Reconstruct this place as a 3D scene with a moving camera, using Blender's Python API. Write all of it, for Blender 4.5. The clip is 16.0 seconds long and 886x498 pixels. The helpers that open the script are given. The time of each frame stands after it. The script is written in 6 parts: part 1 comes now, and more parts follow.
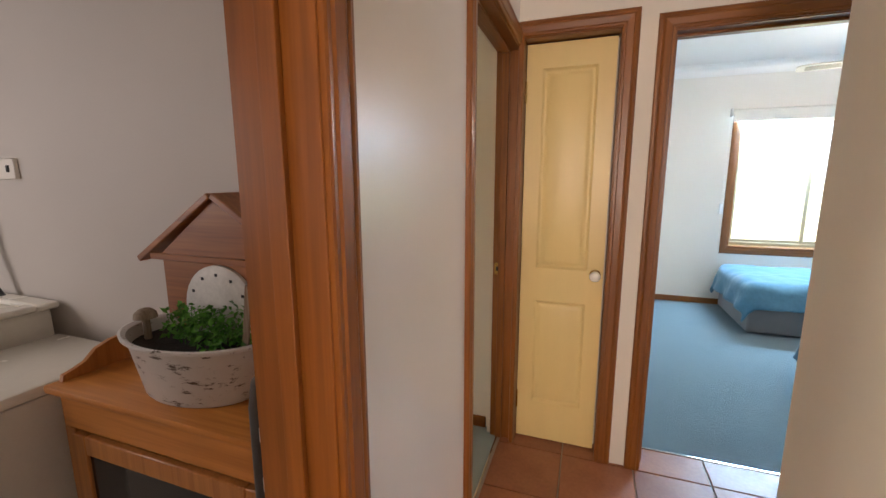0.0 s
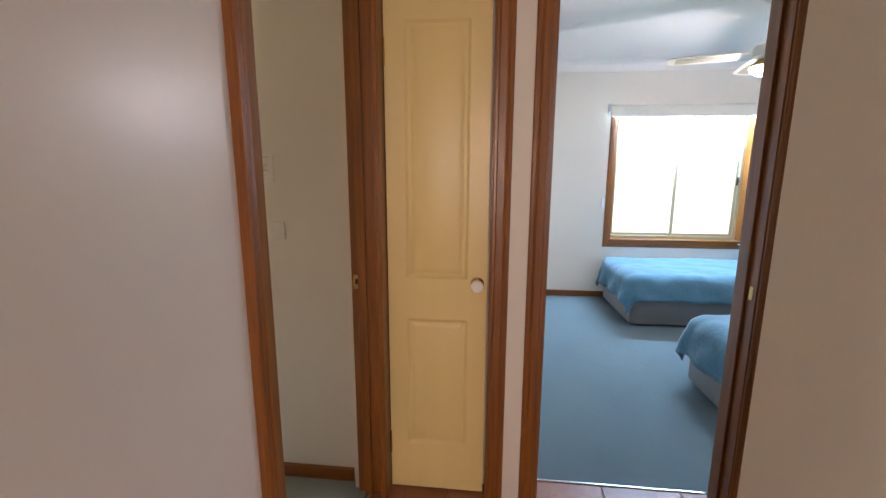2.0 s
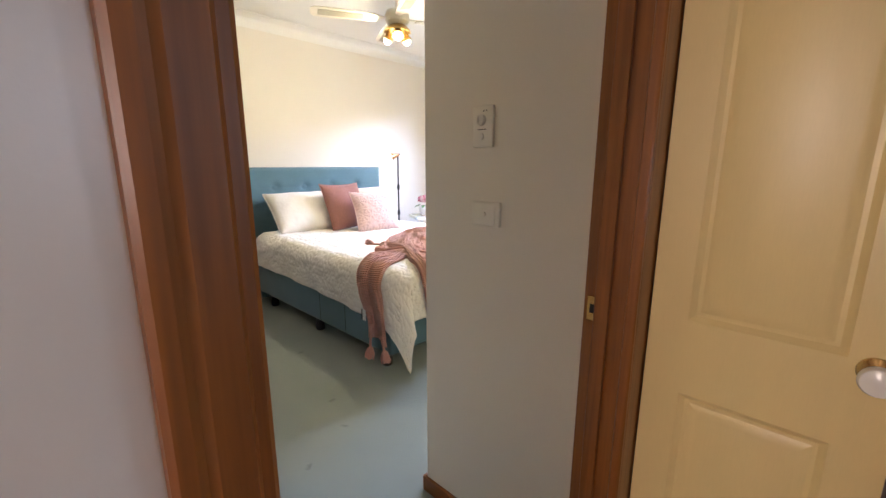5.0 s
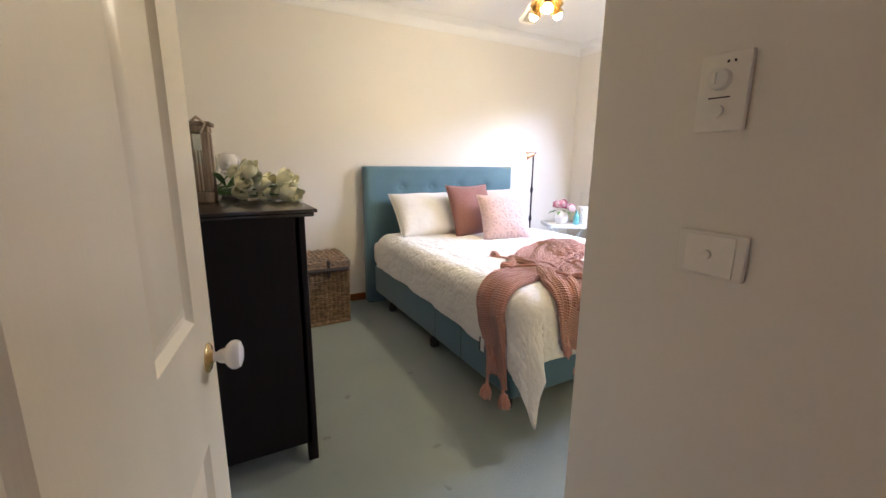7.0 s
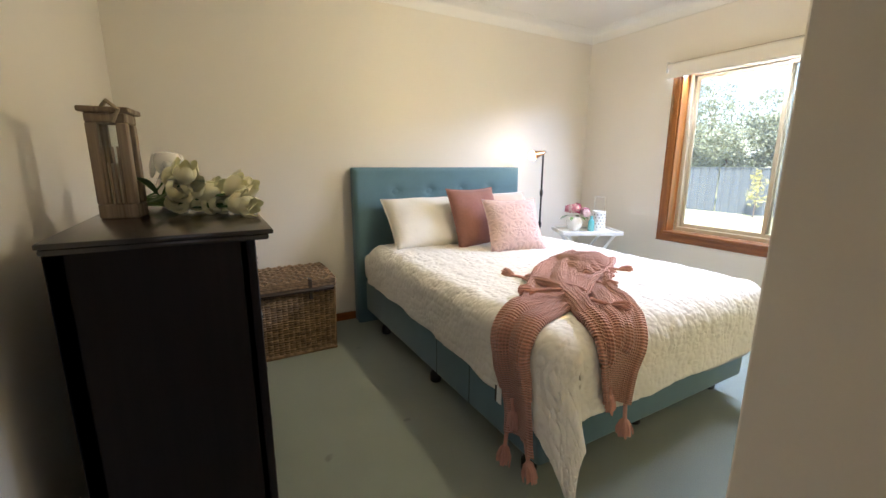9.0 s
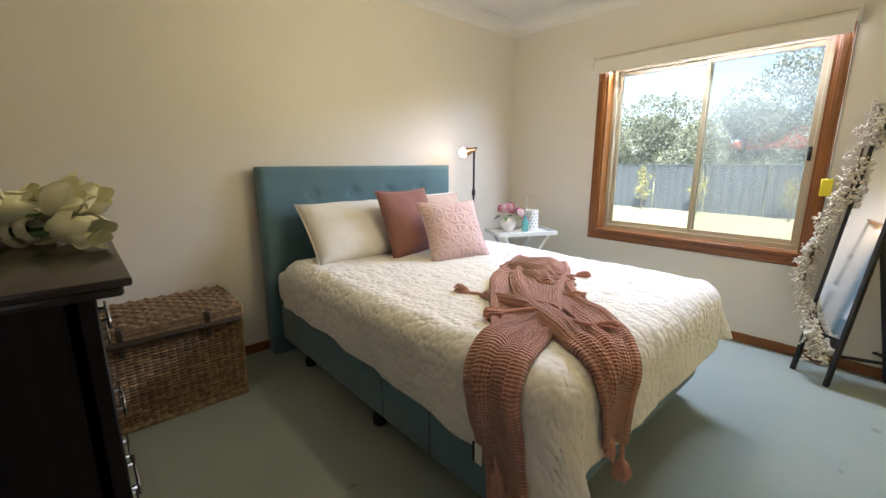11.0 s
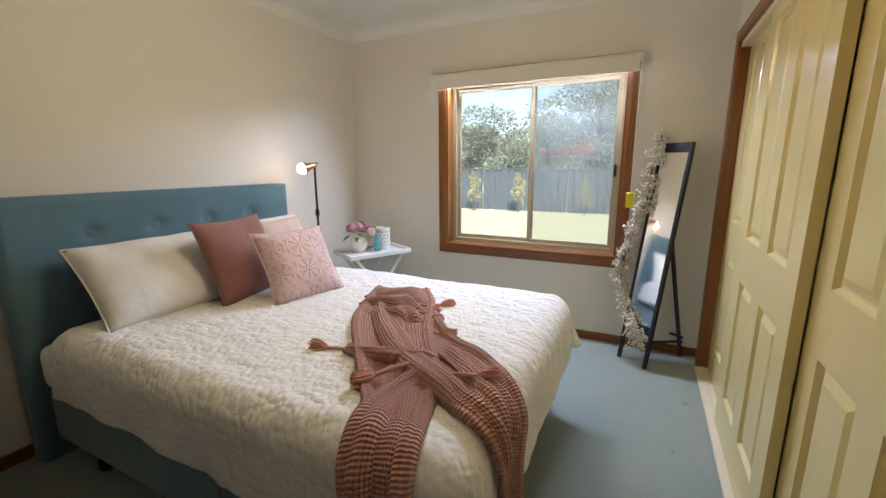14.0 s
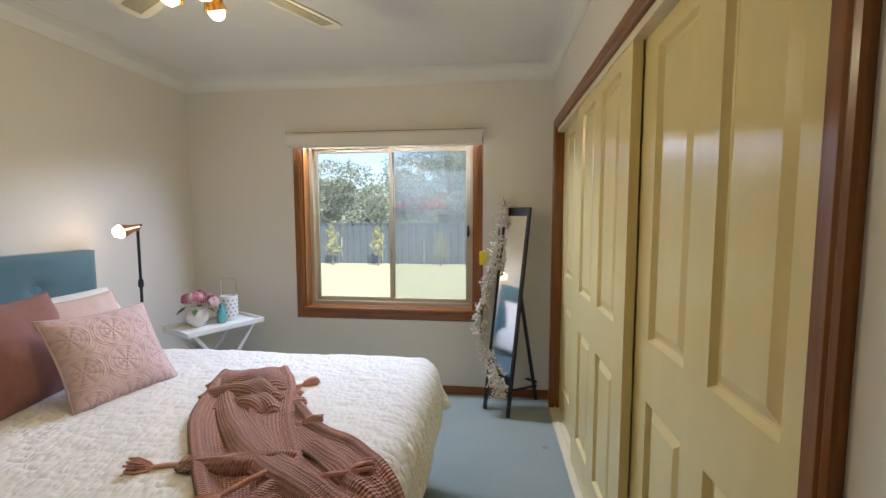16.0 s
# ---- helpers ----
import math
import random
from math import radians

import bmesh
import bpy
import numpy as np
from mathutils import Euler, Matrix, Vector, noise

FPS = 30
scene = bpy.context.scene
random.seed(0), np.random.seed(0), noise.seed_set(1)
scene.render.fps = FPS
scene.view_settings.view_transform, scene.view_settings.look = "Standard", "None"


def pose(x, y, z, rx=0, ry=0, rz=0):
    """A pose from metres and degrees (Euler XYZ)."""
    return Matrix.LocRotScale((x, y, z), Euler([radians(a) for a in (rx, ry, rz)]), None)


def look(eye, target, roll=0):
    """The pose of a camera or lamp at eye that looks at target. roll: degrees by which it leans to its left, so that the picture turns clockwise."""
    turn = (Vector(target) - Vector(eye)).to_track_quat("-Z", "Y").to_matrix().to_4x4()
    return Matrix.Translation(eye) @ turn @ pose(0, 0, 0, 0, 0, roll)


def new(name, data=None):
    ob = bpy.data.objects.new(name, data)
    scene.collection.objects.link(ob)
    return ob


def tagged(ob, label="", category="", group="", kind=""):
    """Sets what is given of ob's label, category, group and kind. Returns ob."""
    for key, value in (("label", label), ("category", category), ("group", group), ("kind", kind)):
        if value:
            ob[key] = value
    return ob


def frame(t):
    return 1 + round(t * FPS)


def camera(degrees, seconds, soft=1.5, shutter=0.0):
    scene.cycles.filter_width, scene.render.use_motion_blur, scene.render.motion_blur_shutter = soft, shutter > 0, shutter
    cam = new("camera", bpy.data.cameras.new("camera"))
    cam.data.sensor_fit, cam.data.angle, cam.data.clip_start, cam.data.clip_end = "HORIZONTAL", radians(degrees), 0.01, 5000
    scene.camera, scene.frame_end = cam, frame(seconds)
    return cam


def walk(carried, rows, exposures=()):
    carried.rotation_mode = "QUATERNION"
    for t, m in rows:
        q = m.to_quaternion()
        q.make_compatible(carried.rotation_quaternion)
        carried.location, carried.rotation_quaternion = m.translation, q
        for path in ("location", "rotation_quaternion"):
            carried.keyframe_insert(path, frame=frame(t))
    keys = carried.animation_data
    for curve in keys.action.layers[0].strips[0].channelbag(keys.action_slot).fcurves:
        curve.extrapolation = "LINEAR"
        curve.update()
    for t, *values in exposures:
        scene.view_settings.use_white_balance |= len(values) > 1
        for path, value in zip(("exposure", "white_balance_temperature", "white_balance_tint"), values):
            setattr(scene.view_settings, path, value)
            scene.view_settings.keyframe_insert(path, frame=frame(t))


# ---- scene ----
cam = camera(94.7, 16.0)
PATH = [
    (0, (-0.938, 1.886, 1.39), (-1.602, 3.744, 1.055), -0.1),
    (0.5, (-0.893, 2.01, 1.394), (-1.227, 3.952, 1.049), -0.1),
    (1, (-0.88, 2.116, 1.384), (-1.032, 4.08, 1.039), 0.1),
    (1.5, (-0.882, 2.247, 1.36), (-1.001, 4.213, 1.014), 0.2),
    (2, (-0.862, 2.388, 1.345), (-1.072, 4.346, 1.0), 0.2),
    (2.5, (-0.835, 2.517, 1.334), (-1.223, 4.451, 1.001), -0.0),
    (3, (-0.829, 2.624, 1.324), (-1.444, 4.5, 1.0), -0.1),
    (3.5, (-0.824, 2.72, 1.311), (-1.666, 4.504, 0.979), -0.1),
    (4, (-0.877, 2.817, 1.302), (-1.908, 4.491, 0.934), -0.0),
    (4.5, (-0.929, 2.9, 1.285), (-2.127, 4.452, 0.891), 0.1),
    (5, (-0.991, 2.996, 1.277), (-2.338, 4.416, 0.865), 0.1),
    (7.5, (-1.482, 3.321, 1.268), (-3.224, 4.213, 0.859), 0.4),
    (8, (-1.588, 3.371, 1.266), (-3.336, 4.252, 0.858), 0.2),
    (10.5, (-2.109, 3.548, 1.268), (-3.639, 4.766, 0.851), 0.1),
    (11, (-2.212, 3.551, 1.264), (-3.669, 4.857, 0.846), 0.0),
    (11.5, (-2.32, 3.547, 1.252), (-3.699, 4.935, 0.84), 0.1),
    (12, (-2.405, 3.569, 1.249), (-3.72, 5.019, 0.836), -0.1),
    (12.5, (-2.489, 3.595, 1.239), (-3.73, 5.108, 0.825), -0.2),
    (13, (-2.539, 3.632, 1.239), (-3.678, 5.222, 0.822), -0.3),
    (13.5, (-2.483, 3.69, 1.298), (-3.498, 5.361, 0.878), -0.5),
    (14, (-2.426, 3.726, 1.364), (-3.291, 5.483, 0.96), -0.3),
    (14.5, (-2.411, 3.749, 1.413), (-3.113, 5.59, 1.07), -0.2),
    (15, (-2.414, 3.769, 1.435), (-2.944, 5.681, 1.178), -0.2),
    (15.5, (-2.426, 3.779, 1.432), (-2.793, 5.736, 1.244), -0.2),
    (16, (-2.464, 3.772, 1.431), (-2.693, 5.752, 1.273), -0.1),
]
EXPOSURES = [(0, 2.6, 6150, 19), (1, 2.45, 6100, 18), (2.5, 2.25, 6050, 29), (4, 2.12, 5850, 35), (5, 2.25, 5650, 23), (7.5, 2.08, 5700, 26), (8, 2.0, 5750, 24), (10.5, 1.48, 6100, 16), (12.5, 1.22, 6100, 19), (14, 1.0, 6050, 19), (16, 0.86, 5900, 18)]
walk(cam, [(t, look(eye, target, roll)) for t, eye, target, roll in PATH], EXPOSURES)

# ---- light ----
world = bpy.data.worlds.new("sky")
scene.world = world
world.use_nodes = True
_nt = world.node_tree
_sky = _nt.nodes.new("ShaderNodeTexSky")
_sky.sky_type = "NISHITA"
_sky.sun_disc = False
SUN_ELEVATION, SUN_AZIMUTH = 50.0, 150.0  # degrees, azimuth clockwise from +y
_sky.sun_elevation, _sky.sun_rotation = radians(SUN_ELEVATION), radians(SUN_AZIMUTH)
_nt.links.new(_sky.outputs["Color"], _nt.nodes["Background"].inputs["Color"])
_nt.nodes["Background"].inputs["Strength"].default_value = 0.15
sun_data = bpy.data.lights.new("sun", "SUN")
sun_data.energy, sun_data.angle, sun_data.color = 5.0, radians(0.5), (1.0, 0.95, 0.87)
sun = new("sun", sun_data)
_a, _e = radians(SUN_AZIMUTH), radians(SUN_ELEVATION)
sun.matrix_world = look((0, 0, 30), (-math.sin(_a) * math.cos(_e) * 10, -math.cos(_a) * math.cos(_e) * 10, 30 - math.sin(_e) * 10))


def area_light(name, eye, target, sx, sy, watts, colour, spread=180):
    d = bpy.data.lights.new(name, "AREA")
    d.shape, d.size, d.size_y, d.energy, d.color = "RECTANGLE", sx, sy, watts, colour
    d.spread = radians(spread)
    ob = new(name, d)
    ob.matrix_world = look(eye, target)
    return ob


def bulb_light(name, at, watts, colour, radius=0.03):
    d = bpy.data.lights.new(name, "POINT")
    d.energy, d.color, d.shadow_soft_size = watts, colour, radius
    ob = new(name, d)
    ob.location = at
    return ob


# added lamps for daylight down the two unseen hall arms and in the laundry
area_light("hall_end_window_light", (-0.87, -1.48, 1.35), (-0.87, 2.0, 1.2), 0.78, 1.7, 15, (1.0, 0.84, 0.66))
area_light("side_hall_window_light", (1.98, 3.43, 1.3), (0.0, 3.43, 1.1), 0.78, 1.7, 2.6, (0.88, 0.96, 1.0))
area_light("laundry_window_light", (-3.9, 1.2, 1.6), (-2.2, 2.4, 1.1), 0.8, 0.9, 3, (1.0, 0.92, 0.83))
# sky light at the heads of the two windows, tucked behind the blinds
area_light("window_sky_light", (-3.285, 7.0, 2.012), (-3.285, 6.7, 1.66), 1.35, 0.07, 28, (0.71, 0.83, 1.0), 150)
area_light("window_two_sky_light", (1.2, 7.13, 2.012), (1.2, 6.88, 1.70), 1.35, 0.07, 36, (0.48, 0.78, 1.0))
# lamps that are lit
bulb_light("fan_bulb", (-3.446, 5.10, 2.06), 8.5, (1.0, 0.86, 0.48), 0.05)
bulb_light("fan_two_bulb", (1.0, 5.55, 1.97), 6, (1.0, 0.95, 0.88), 0.05)
bulb_light("floor_lamp_bulb", (-4.765, 6.03, 1.315), 0.07, (1.0, 0.72, 0.42), 0.03)

# ---- materials ----
def material(name, base, rough=0.6, vary=0.12, scale=6.0, bump=0.1, bump_scale=120.0, metal=0.0, tint=None, coords="Object",
             spec=0.5, random_piece=0.0, sheen=0.0, stretch=(1, 1, 1), coat=0.0):
    """A surface with stains at a large scale, grain at a small one and fine relief."""
    m = bpy.data.materials.new(name)
    m.use_nodes = True
    nt = m.node_tree
    n, l = nt.nodes, nt.links
    b = n["Principled BSDF"]
    tc = n.new("ShaderNodeTexCoord")
    mp = n.new("ShaderNodeMapping")
    mp.inputs["Scale"].default_value = stretch
    l.new(tc.outputs[coords], mp.inputs["Vector"])
    big, small = n.new("ShaderNodeTexNoise"), n.new("ShaderNodeTexNoise")
    big.inputs["Scale"].default_value, big.inputs["Detail"].default_value = scale, 4
    small.inputs["Scale"].default_value, small.inputs["Detail"].default_value = bump_scale, 3
    for t in (big, small):
        l.new(mp.outputs["Vector"], t.inputs["Vector"])
    tint = tint or tuple(c * 0.72 for c in base)
    mix = n.new("ShaderNodeMix")
    mix.data_type = "RGBA"
    mix.inputs["A"].default_value = (*base, 1)
    mix.inputs["B"].default_value = (*tint, 1)
    add = n.new("ShaderNodeMath")
    add.operation = "MULTIPLY_ADD"
    l.new(small.outputs["Fac"], add.inputs[0])
    add.inputs[1].default_value = 0.5
    l.new(big.outputs["Fac"], add.inputs[2])
    ramp = n.new("ShaderNodeMapRange")
    ramp.inputs["From Min"].default_value, ramp.inputs["From Max"].default_value = 0.55, 0.95
    ramp.inputs["To Min"].default_value, ramp.inputs["To Max"].default_value = 0.0, min(1.0, vary * 4)
    l.new(add.outputs[0], ramp.inputs["Value"])
    l.new(ramp.outputs["Result"], mix.inputs["Factor"])
    colour = mix.outputs["Result"]
    if random_piece:
        info = n.new("ShaderNodeObjectInfo")
        hsv = n.new("ShaderNodeHueSaturation")
        r = n.new("ShaderNodeMapRange")
        r.inputs["To Min"].default_value, r.inputs["To Max"].default_value = 1 - random_piece, 1 + random_piece
        l.new(info.outputs["Random"], r.inputs["Value"])
        l.new(r.outputs["Result"], hsv.inputs["Value"])
        l.new(colour, hsv.inputs["Color"])
        colour = hsv.outputs["Color"]
    l.new(colour, b.inputs["Base Color"])
    rr = n.new("ShaderNodeMapRange")
    rr.inputs["To Min"].default_value, rr.inputs["To Max"].default_value = max(0.02, rough - 0.08), min(1, rough + 0.08)
    l.new(big.outputs["Fac"], rr.inputs["Value"])
    l.new(rr.outputs["Result"], b.inputs["Roughness"])
    b.inputs["Metallic"].default_value = metal
    b.inputs["Specular IOR Level"].default_value = spec
    b.inputs["Sheen Weight"].default_value = sheen
    b.inputs["Coat Weight"].default_value = coat
    b.inputs["Coat Roughness"].default_value = 0.15
    if bump:
        bp = n.new("ShaderNodeBump")
        bp.inputs["Strength"].default_value, bp.inputs["Distance"].default_value = bump, 0.004
        l.new(small.outputs["Fac"], bp.inputs["Height"])
        l.new(bp.outputs["Normal"], b.inputs["Normal"])
    return m


def wood(name, light, dark, rough=0.35, axis=2, scale=1.0, coat=0.15, bump=0.12):
    """Varnished wood with grain drawn out along one axis."""
    m = bpy.data.materials.new(name)
    m.use_nodes = True
    nt = m.node_tree
    n, l = nt.nodes, nt.links
    b = n["Principled BSDF"]
    tc, mp = n.new("ShaderNodeTexCoord"), n.new("ShaderNodeMapping")
    st = [42 * scale] * 3
    st[axis] = 1.6 * scale
    mp.inputs["Scale"].default_value = st
    l.new(tc.outputs["Object"], mp.inputs["Vector"])
    g, f = n.new("ShaderNodeTexNoise"), n.new("ShaderNodeTexNoise")
    g.inputs["Scale"].default_value, g.inputs["Detail"].default_value, g.inputs["Distortion"].default_value = 1.0, 5, 0.6
    f.inputs["Scale"].default_value, f.inputs["Detail"].default_value = 4.5, 3
    l.new(mp.outputs["Vector"], g.inputs["Vector"])
    l.new(mp.outputs["Vector"], f.inputs["Vector"])
    cr = n.new("ShaderNodeValToRGB")
    cr.color_ramp.elements[0].position, cr.color_ramp.elements[0].color = 0.3, (*dark, 1)
    cr.color_ramp.elements[1].position, cr.color_ramp.elements[1].color = 0.72, (*light, 1)
    ad = n.new("ShaderNodeMath")
    ad.operation = "MULTIPLY_ADD"
    l.new(f.outputs["Fac"], ad.inputs[0])
    ad.inputs[1].default_value = 0.35
    sb = n.new("ShaderNodeMath")
    sb.operation = "SUBTRACT"
    l.new(g.outputs["Fac"], sb.inputs[0])
    sb.inputs[1].default_value = 0.17
    l.new(sb.outputs[0], ad.inputs[2])
    l.new(ad.outputs[0], cr.inputs["Fac"])
    l.new(cr.outputs["Color"], b.inputs["Base Color"])
    b.inputs["Roughness"].default_value = rough
    b.inputs["Coat Weight"].default_value = coat
    b.inputs["Coat Roughness"].default_value = 0.2
    bp = n.new("ShaderNodeBump")
    bp.inputs["Strength"].default_value, bp.inputs["Distance"].default_value = bump, 0.002
    l.new(g.outputs["Fac"], bp.inputs["Height"])
    l.new(bp.outputs["Normal"], b.inputs["Normal"])
    return m


def by_island(m, low, high):
    """Lighter and darker pieces within one mesh."""
    nt = m.node_tree
    g, hs, mr = (nt.nodes.new(k) for k in ("ShaderNodeNewGeometry", "ShaderNodeHueSaturation", "ShaderNodeMapRange"))
    mr.inputs["To Min"].default_value, mr.inputs["To Max"].default_value = low, high
    bsdf = nt.nodes["Principled BSDF"]
    old = bsdf.inputs["Base Color"].links[0].from_socket
    nt.links.new(g.outputs["Random Per Island"], mr.inputs["Value"])
    nt.links.new(mr.outputs["Result"], hs.inputs["Value"])
    nt.links.new(old, hs.inputs["Color"])
    nt.links.new(hs.outputs["Color"], bsdf.inputs["Base Color"])
    return m


def glow(name, colour, strength):
    m = bpy.data.materials.new(name)
    m.use_nodes = True
    b = m.node_tree.nodes["Principled BSDF"]
    b.inputs["Base Color"].default_value = (*colour, 1)
    b.inputs["Emission Color"].default_value = (*colour, 1)
    b.inputs["Emission Strength"].default_value = strength
    return m


def thin_glass(name, tint=(1, 1, 1), gloss=0.02, haze=0.07):
    """Clear glazing; a thin translucent film is added to imitate glare haze over the view."""
    m = bpy.data.materials.new(name)
    m.use_nodes = True
    nt = m.node_tree
    n, l = nt.nodes, nt.links
    n.remove(n["Principled BSDF"])
    tr, gl, mx, fr = n.new("ShaderNodeBsdfTransparent"), n.new("ShaderNodeBsdfGlossy"), n.new("ShaderNodeMixShader"), n.new("ShaderNodeFresnel")
    tr.inputs["Color"].default_value = (*tint, 1)
    gl.inputs["Roughness"].default_value = gloss
    fr.inputs["IOR"].default_value = 1.12
    l.new(fr.outputs["Fac"], mx.inputs["Fac"])
    film, haze_bsdf = n.new("ShaderNodeMixShader"), n.new("ShaderNodeBsdfTranslucent")
    film.inputs["Fac"].default_value = haze
    l.new(tr.outputs["BSDF"], film.inputs[1])
    l.new(haze_bsdf.outputs["BSDF"], film.inputs[2])
    l.new(film.outputs["Shader"], mx.inputs[1])
    l.new(gl.outputs["BSDF"], mx.inputs[2])
    l.new(mx.outputs["Shader"], n["Material Output"].inputs["Surface"])
    return m


def mesh_screen(name, colour, cover):
    """Insect mesh: woven thread over part of the area, open between."""
    m = bpy.data.materials.new(name)
    m.use_nodes = True
    nt = m.node_tree
    n, l = nt.nodes, nt.links
    b = n["Principled BSDF"]
    b.inputs["Base Color"].default_value = (*colour, 1)
    b.inputs["Roughness"].default_value = 0.6
    tr, mx = n.new("ShaderNodeBsdfTransparent"), n.new("ShaderNodeMixShader")
    mx.inputs["Fac"].default_value = cover
    l.new(tr.outputs["BSDF"], mx.inputs[1])
    l.new(b.outputs["BSDF"], mx.inputs[2])
    l.new(mx.outputs["Shader"], n["Material Output"].inputs["Surface"])
    return m


def cloth(name, base, kind, size, depth, rough=0.9, sheen=0.3, vary=0.1, dark=0.6):
    """Woven, knitted or quilted cloth; its relief follows the UV map, in metres."""
    m = material(name, base, rough, vary, 5.0, 0, 300.0, sheen=sheen, spec=0.2)
    nt = m.node_tree
    n, l = nt.nodes, nt.links
    b = n["Principled BSDF"]
    tc, mp = n.new("ShaderNodeTexCoord"), n.new("ShaderNodeMapping")
    l.new(tc.outputs["UV"], mp.inputs["Vector"])
    puffed = False
    if kind == "knit":
        wv, wu = n.new("ShaderNodeTexWave"), n.new("ShaderNodeTexWave")
        for w, ax, k in ((wv, "X", 1.0), (wu, "Y", 0.75)):
            w.bands_direction = ax
            w.inputs["Scale"].default_value = k * 0.314 / size
            w.inputs["Distortion"].default_value, w.inputs["Detail Scale"].default_value = 0.5, 2.5
            l.new(mp.outputs["Vector"], w.inputs["Vector"])
        h = n.new("ShaderNodeMath")
        h.operation = "MULTIPLY_ADD"
        l.new(wu.outputs["Fac"], h.inputs[0])
        h.inputs[1].default_value = 0.55
        l.new(wv.outputs["Fac"], h.inputs[2])
        height = h.outputs[0]
        top = 1.1
    elif kind == "weave":
        h = n.new("ShaderNodeTexNoise")
        h.inputs["Scale"].default_value, h.inputs["Detail"].default_value = 1 / size, 4
        l.new(mp.outputs["Vector"], h.inputs["Vector"])
        height, top = h.outputs["Fac"], 0.7
    elif kind == "crinkle":
        mp.inputs["Scale"].default_value = (1.35, 1.0, 1.0)
        h = n.new("ShaderNodeTexVoronoi")
        h.feature, h.voronoi_dimensions = "SMOOTH_F1", "2D"
        h.inputs["Scale"].default_value = 1 / size
        h.inputs["Smoothness"].default_value = 0.5
        wob = n.new("ShaderNodeTexNoise")
        wob.inputs["Scale"].default_value = 0.6 / size
        va = n.new("ShaderNodeVectorMath")
        va.operation = "MULTIPLY_ADD"
        l.new(mp.outputs["Vector"], wob.inputs["Vector"])
        l.new(wob.outputs["Color"], va.inputs[0])
        va.inputs[1].default_value = (0.04, 0.04, 0.0)
        l.new(mp.outputs["Vector"], va.inputs[2])
        l.new(va.outputs["Vector"], h.inputs["Vector"])
        height, top = h.outputs["Distance"], 0.8
        puffed = True
    else:  # lace: interlocking rosettes
        h = n.new("ShaderNodeTexVoronoi")
        h.feature, h.voronoi_dimensions = "F1", "2D"
        h.inputs["Scale"].default_value, h.inputs["Randomness"].default_value = 1 / size, 0.0
        l.new(mp.outputs["Vector"], h.inputs["Vector"])

        def calc(op, a, b=None):
            k = n.new("ShaderNodeMath")
            k.operation = op
            for i, v in enumerate((a, b)):
                if isinstance(v, (int, float)):
                    k.inputs[i].default_value = v
                elif v is not None:
                    l.new(v, k.inputs[i])
            return k.outputs[0]

        away, xyz = n.new("ShaderNodeVectorMath"), n.new("ShaderNodeSeparateXYZ")
        away.operation = "SUBTRACT"
        l.new(mp.outputs["Vector"], away.inputs[0])
        l.new(h.outputs["Position"], away.inputs[1])
        l.new(away.outputs["Vector"], xyz.inputs["Vector"])
        turn = calc("ARCTAN2", xyz.outputs["Y"], xyz.outputs["X"])
        petal = calc("ABSOLUTE", calc("COSINE", calc("MULTIPLY", turn, 4.0)))
        far = h.outputs["Distance"]
        ring = calc("SUBTRACT", 1.0, calc("MINIMUM", calc("MULTIPLY", calc("ABSOLUTE", calc("SUBTRACT", far, 0.44)), 14.0), 1.0))
        ribs = calc("MULTIPLY", calc("PINGPONG", far, 0.055), 5.0)
        sc = n.new("ShaderNodeMath")
        sc.operation = "MAXIMUM"
        l.new(calc("ADD", calc("MULTIPLY", petal, 0.6), ribs), sc.inputs[0])
        l.new(ring, sc.inputs[1])
        height, top = sc.outputs[0], 0.9
    bp = n.new("ShaderNodeBump")
    bp.inputs["Strength"].default_value, bp.inputs["Distance"].default_value = 1.0, depth
    bp.invert = puffed
    l.new(height, bp.inputs["Height"])
    l.new(bp.outputs["Normal"], b.inputs["Normal"])
    # darker colour in the low parts of the relief paints shade into the grooves
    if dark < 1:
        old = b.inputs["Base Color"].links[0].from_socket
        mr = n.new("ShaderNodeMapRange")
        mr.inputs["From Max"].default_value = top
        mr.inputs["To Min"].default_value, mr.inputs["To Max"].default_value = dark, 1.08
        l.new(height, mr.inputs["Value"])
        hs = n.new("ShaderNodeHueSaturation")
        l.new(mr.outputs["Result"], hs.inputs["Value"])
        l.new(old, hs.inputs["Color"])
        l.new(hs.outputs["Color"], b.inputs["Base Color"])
    return m




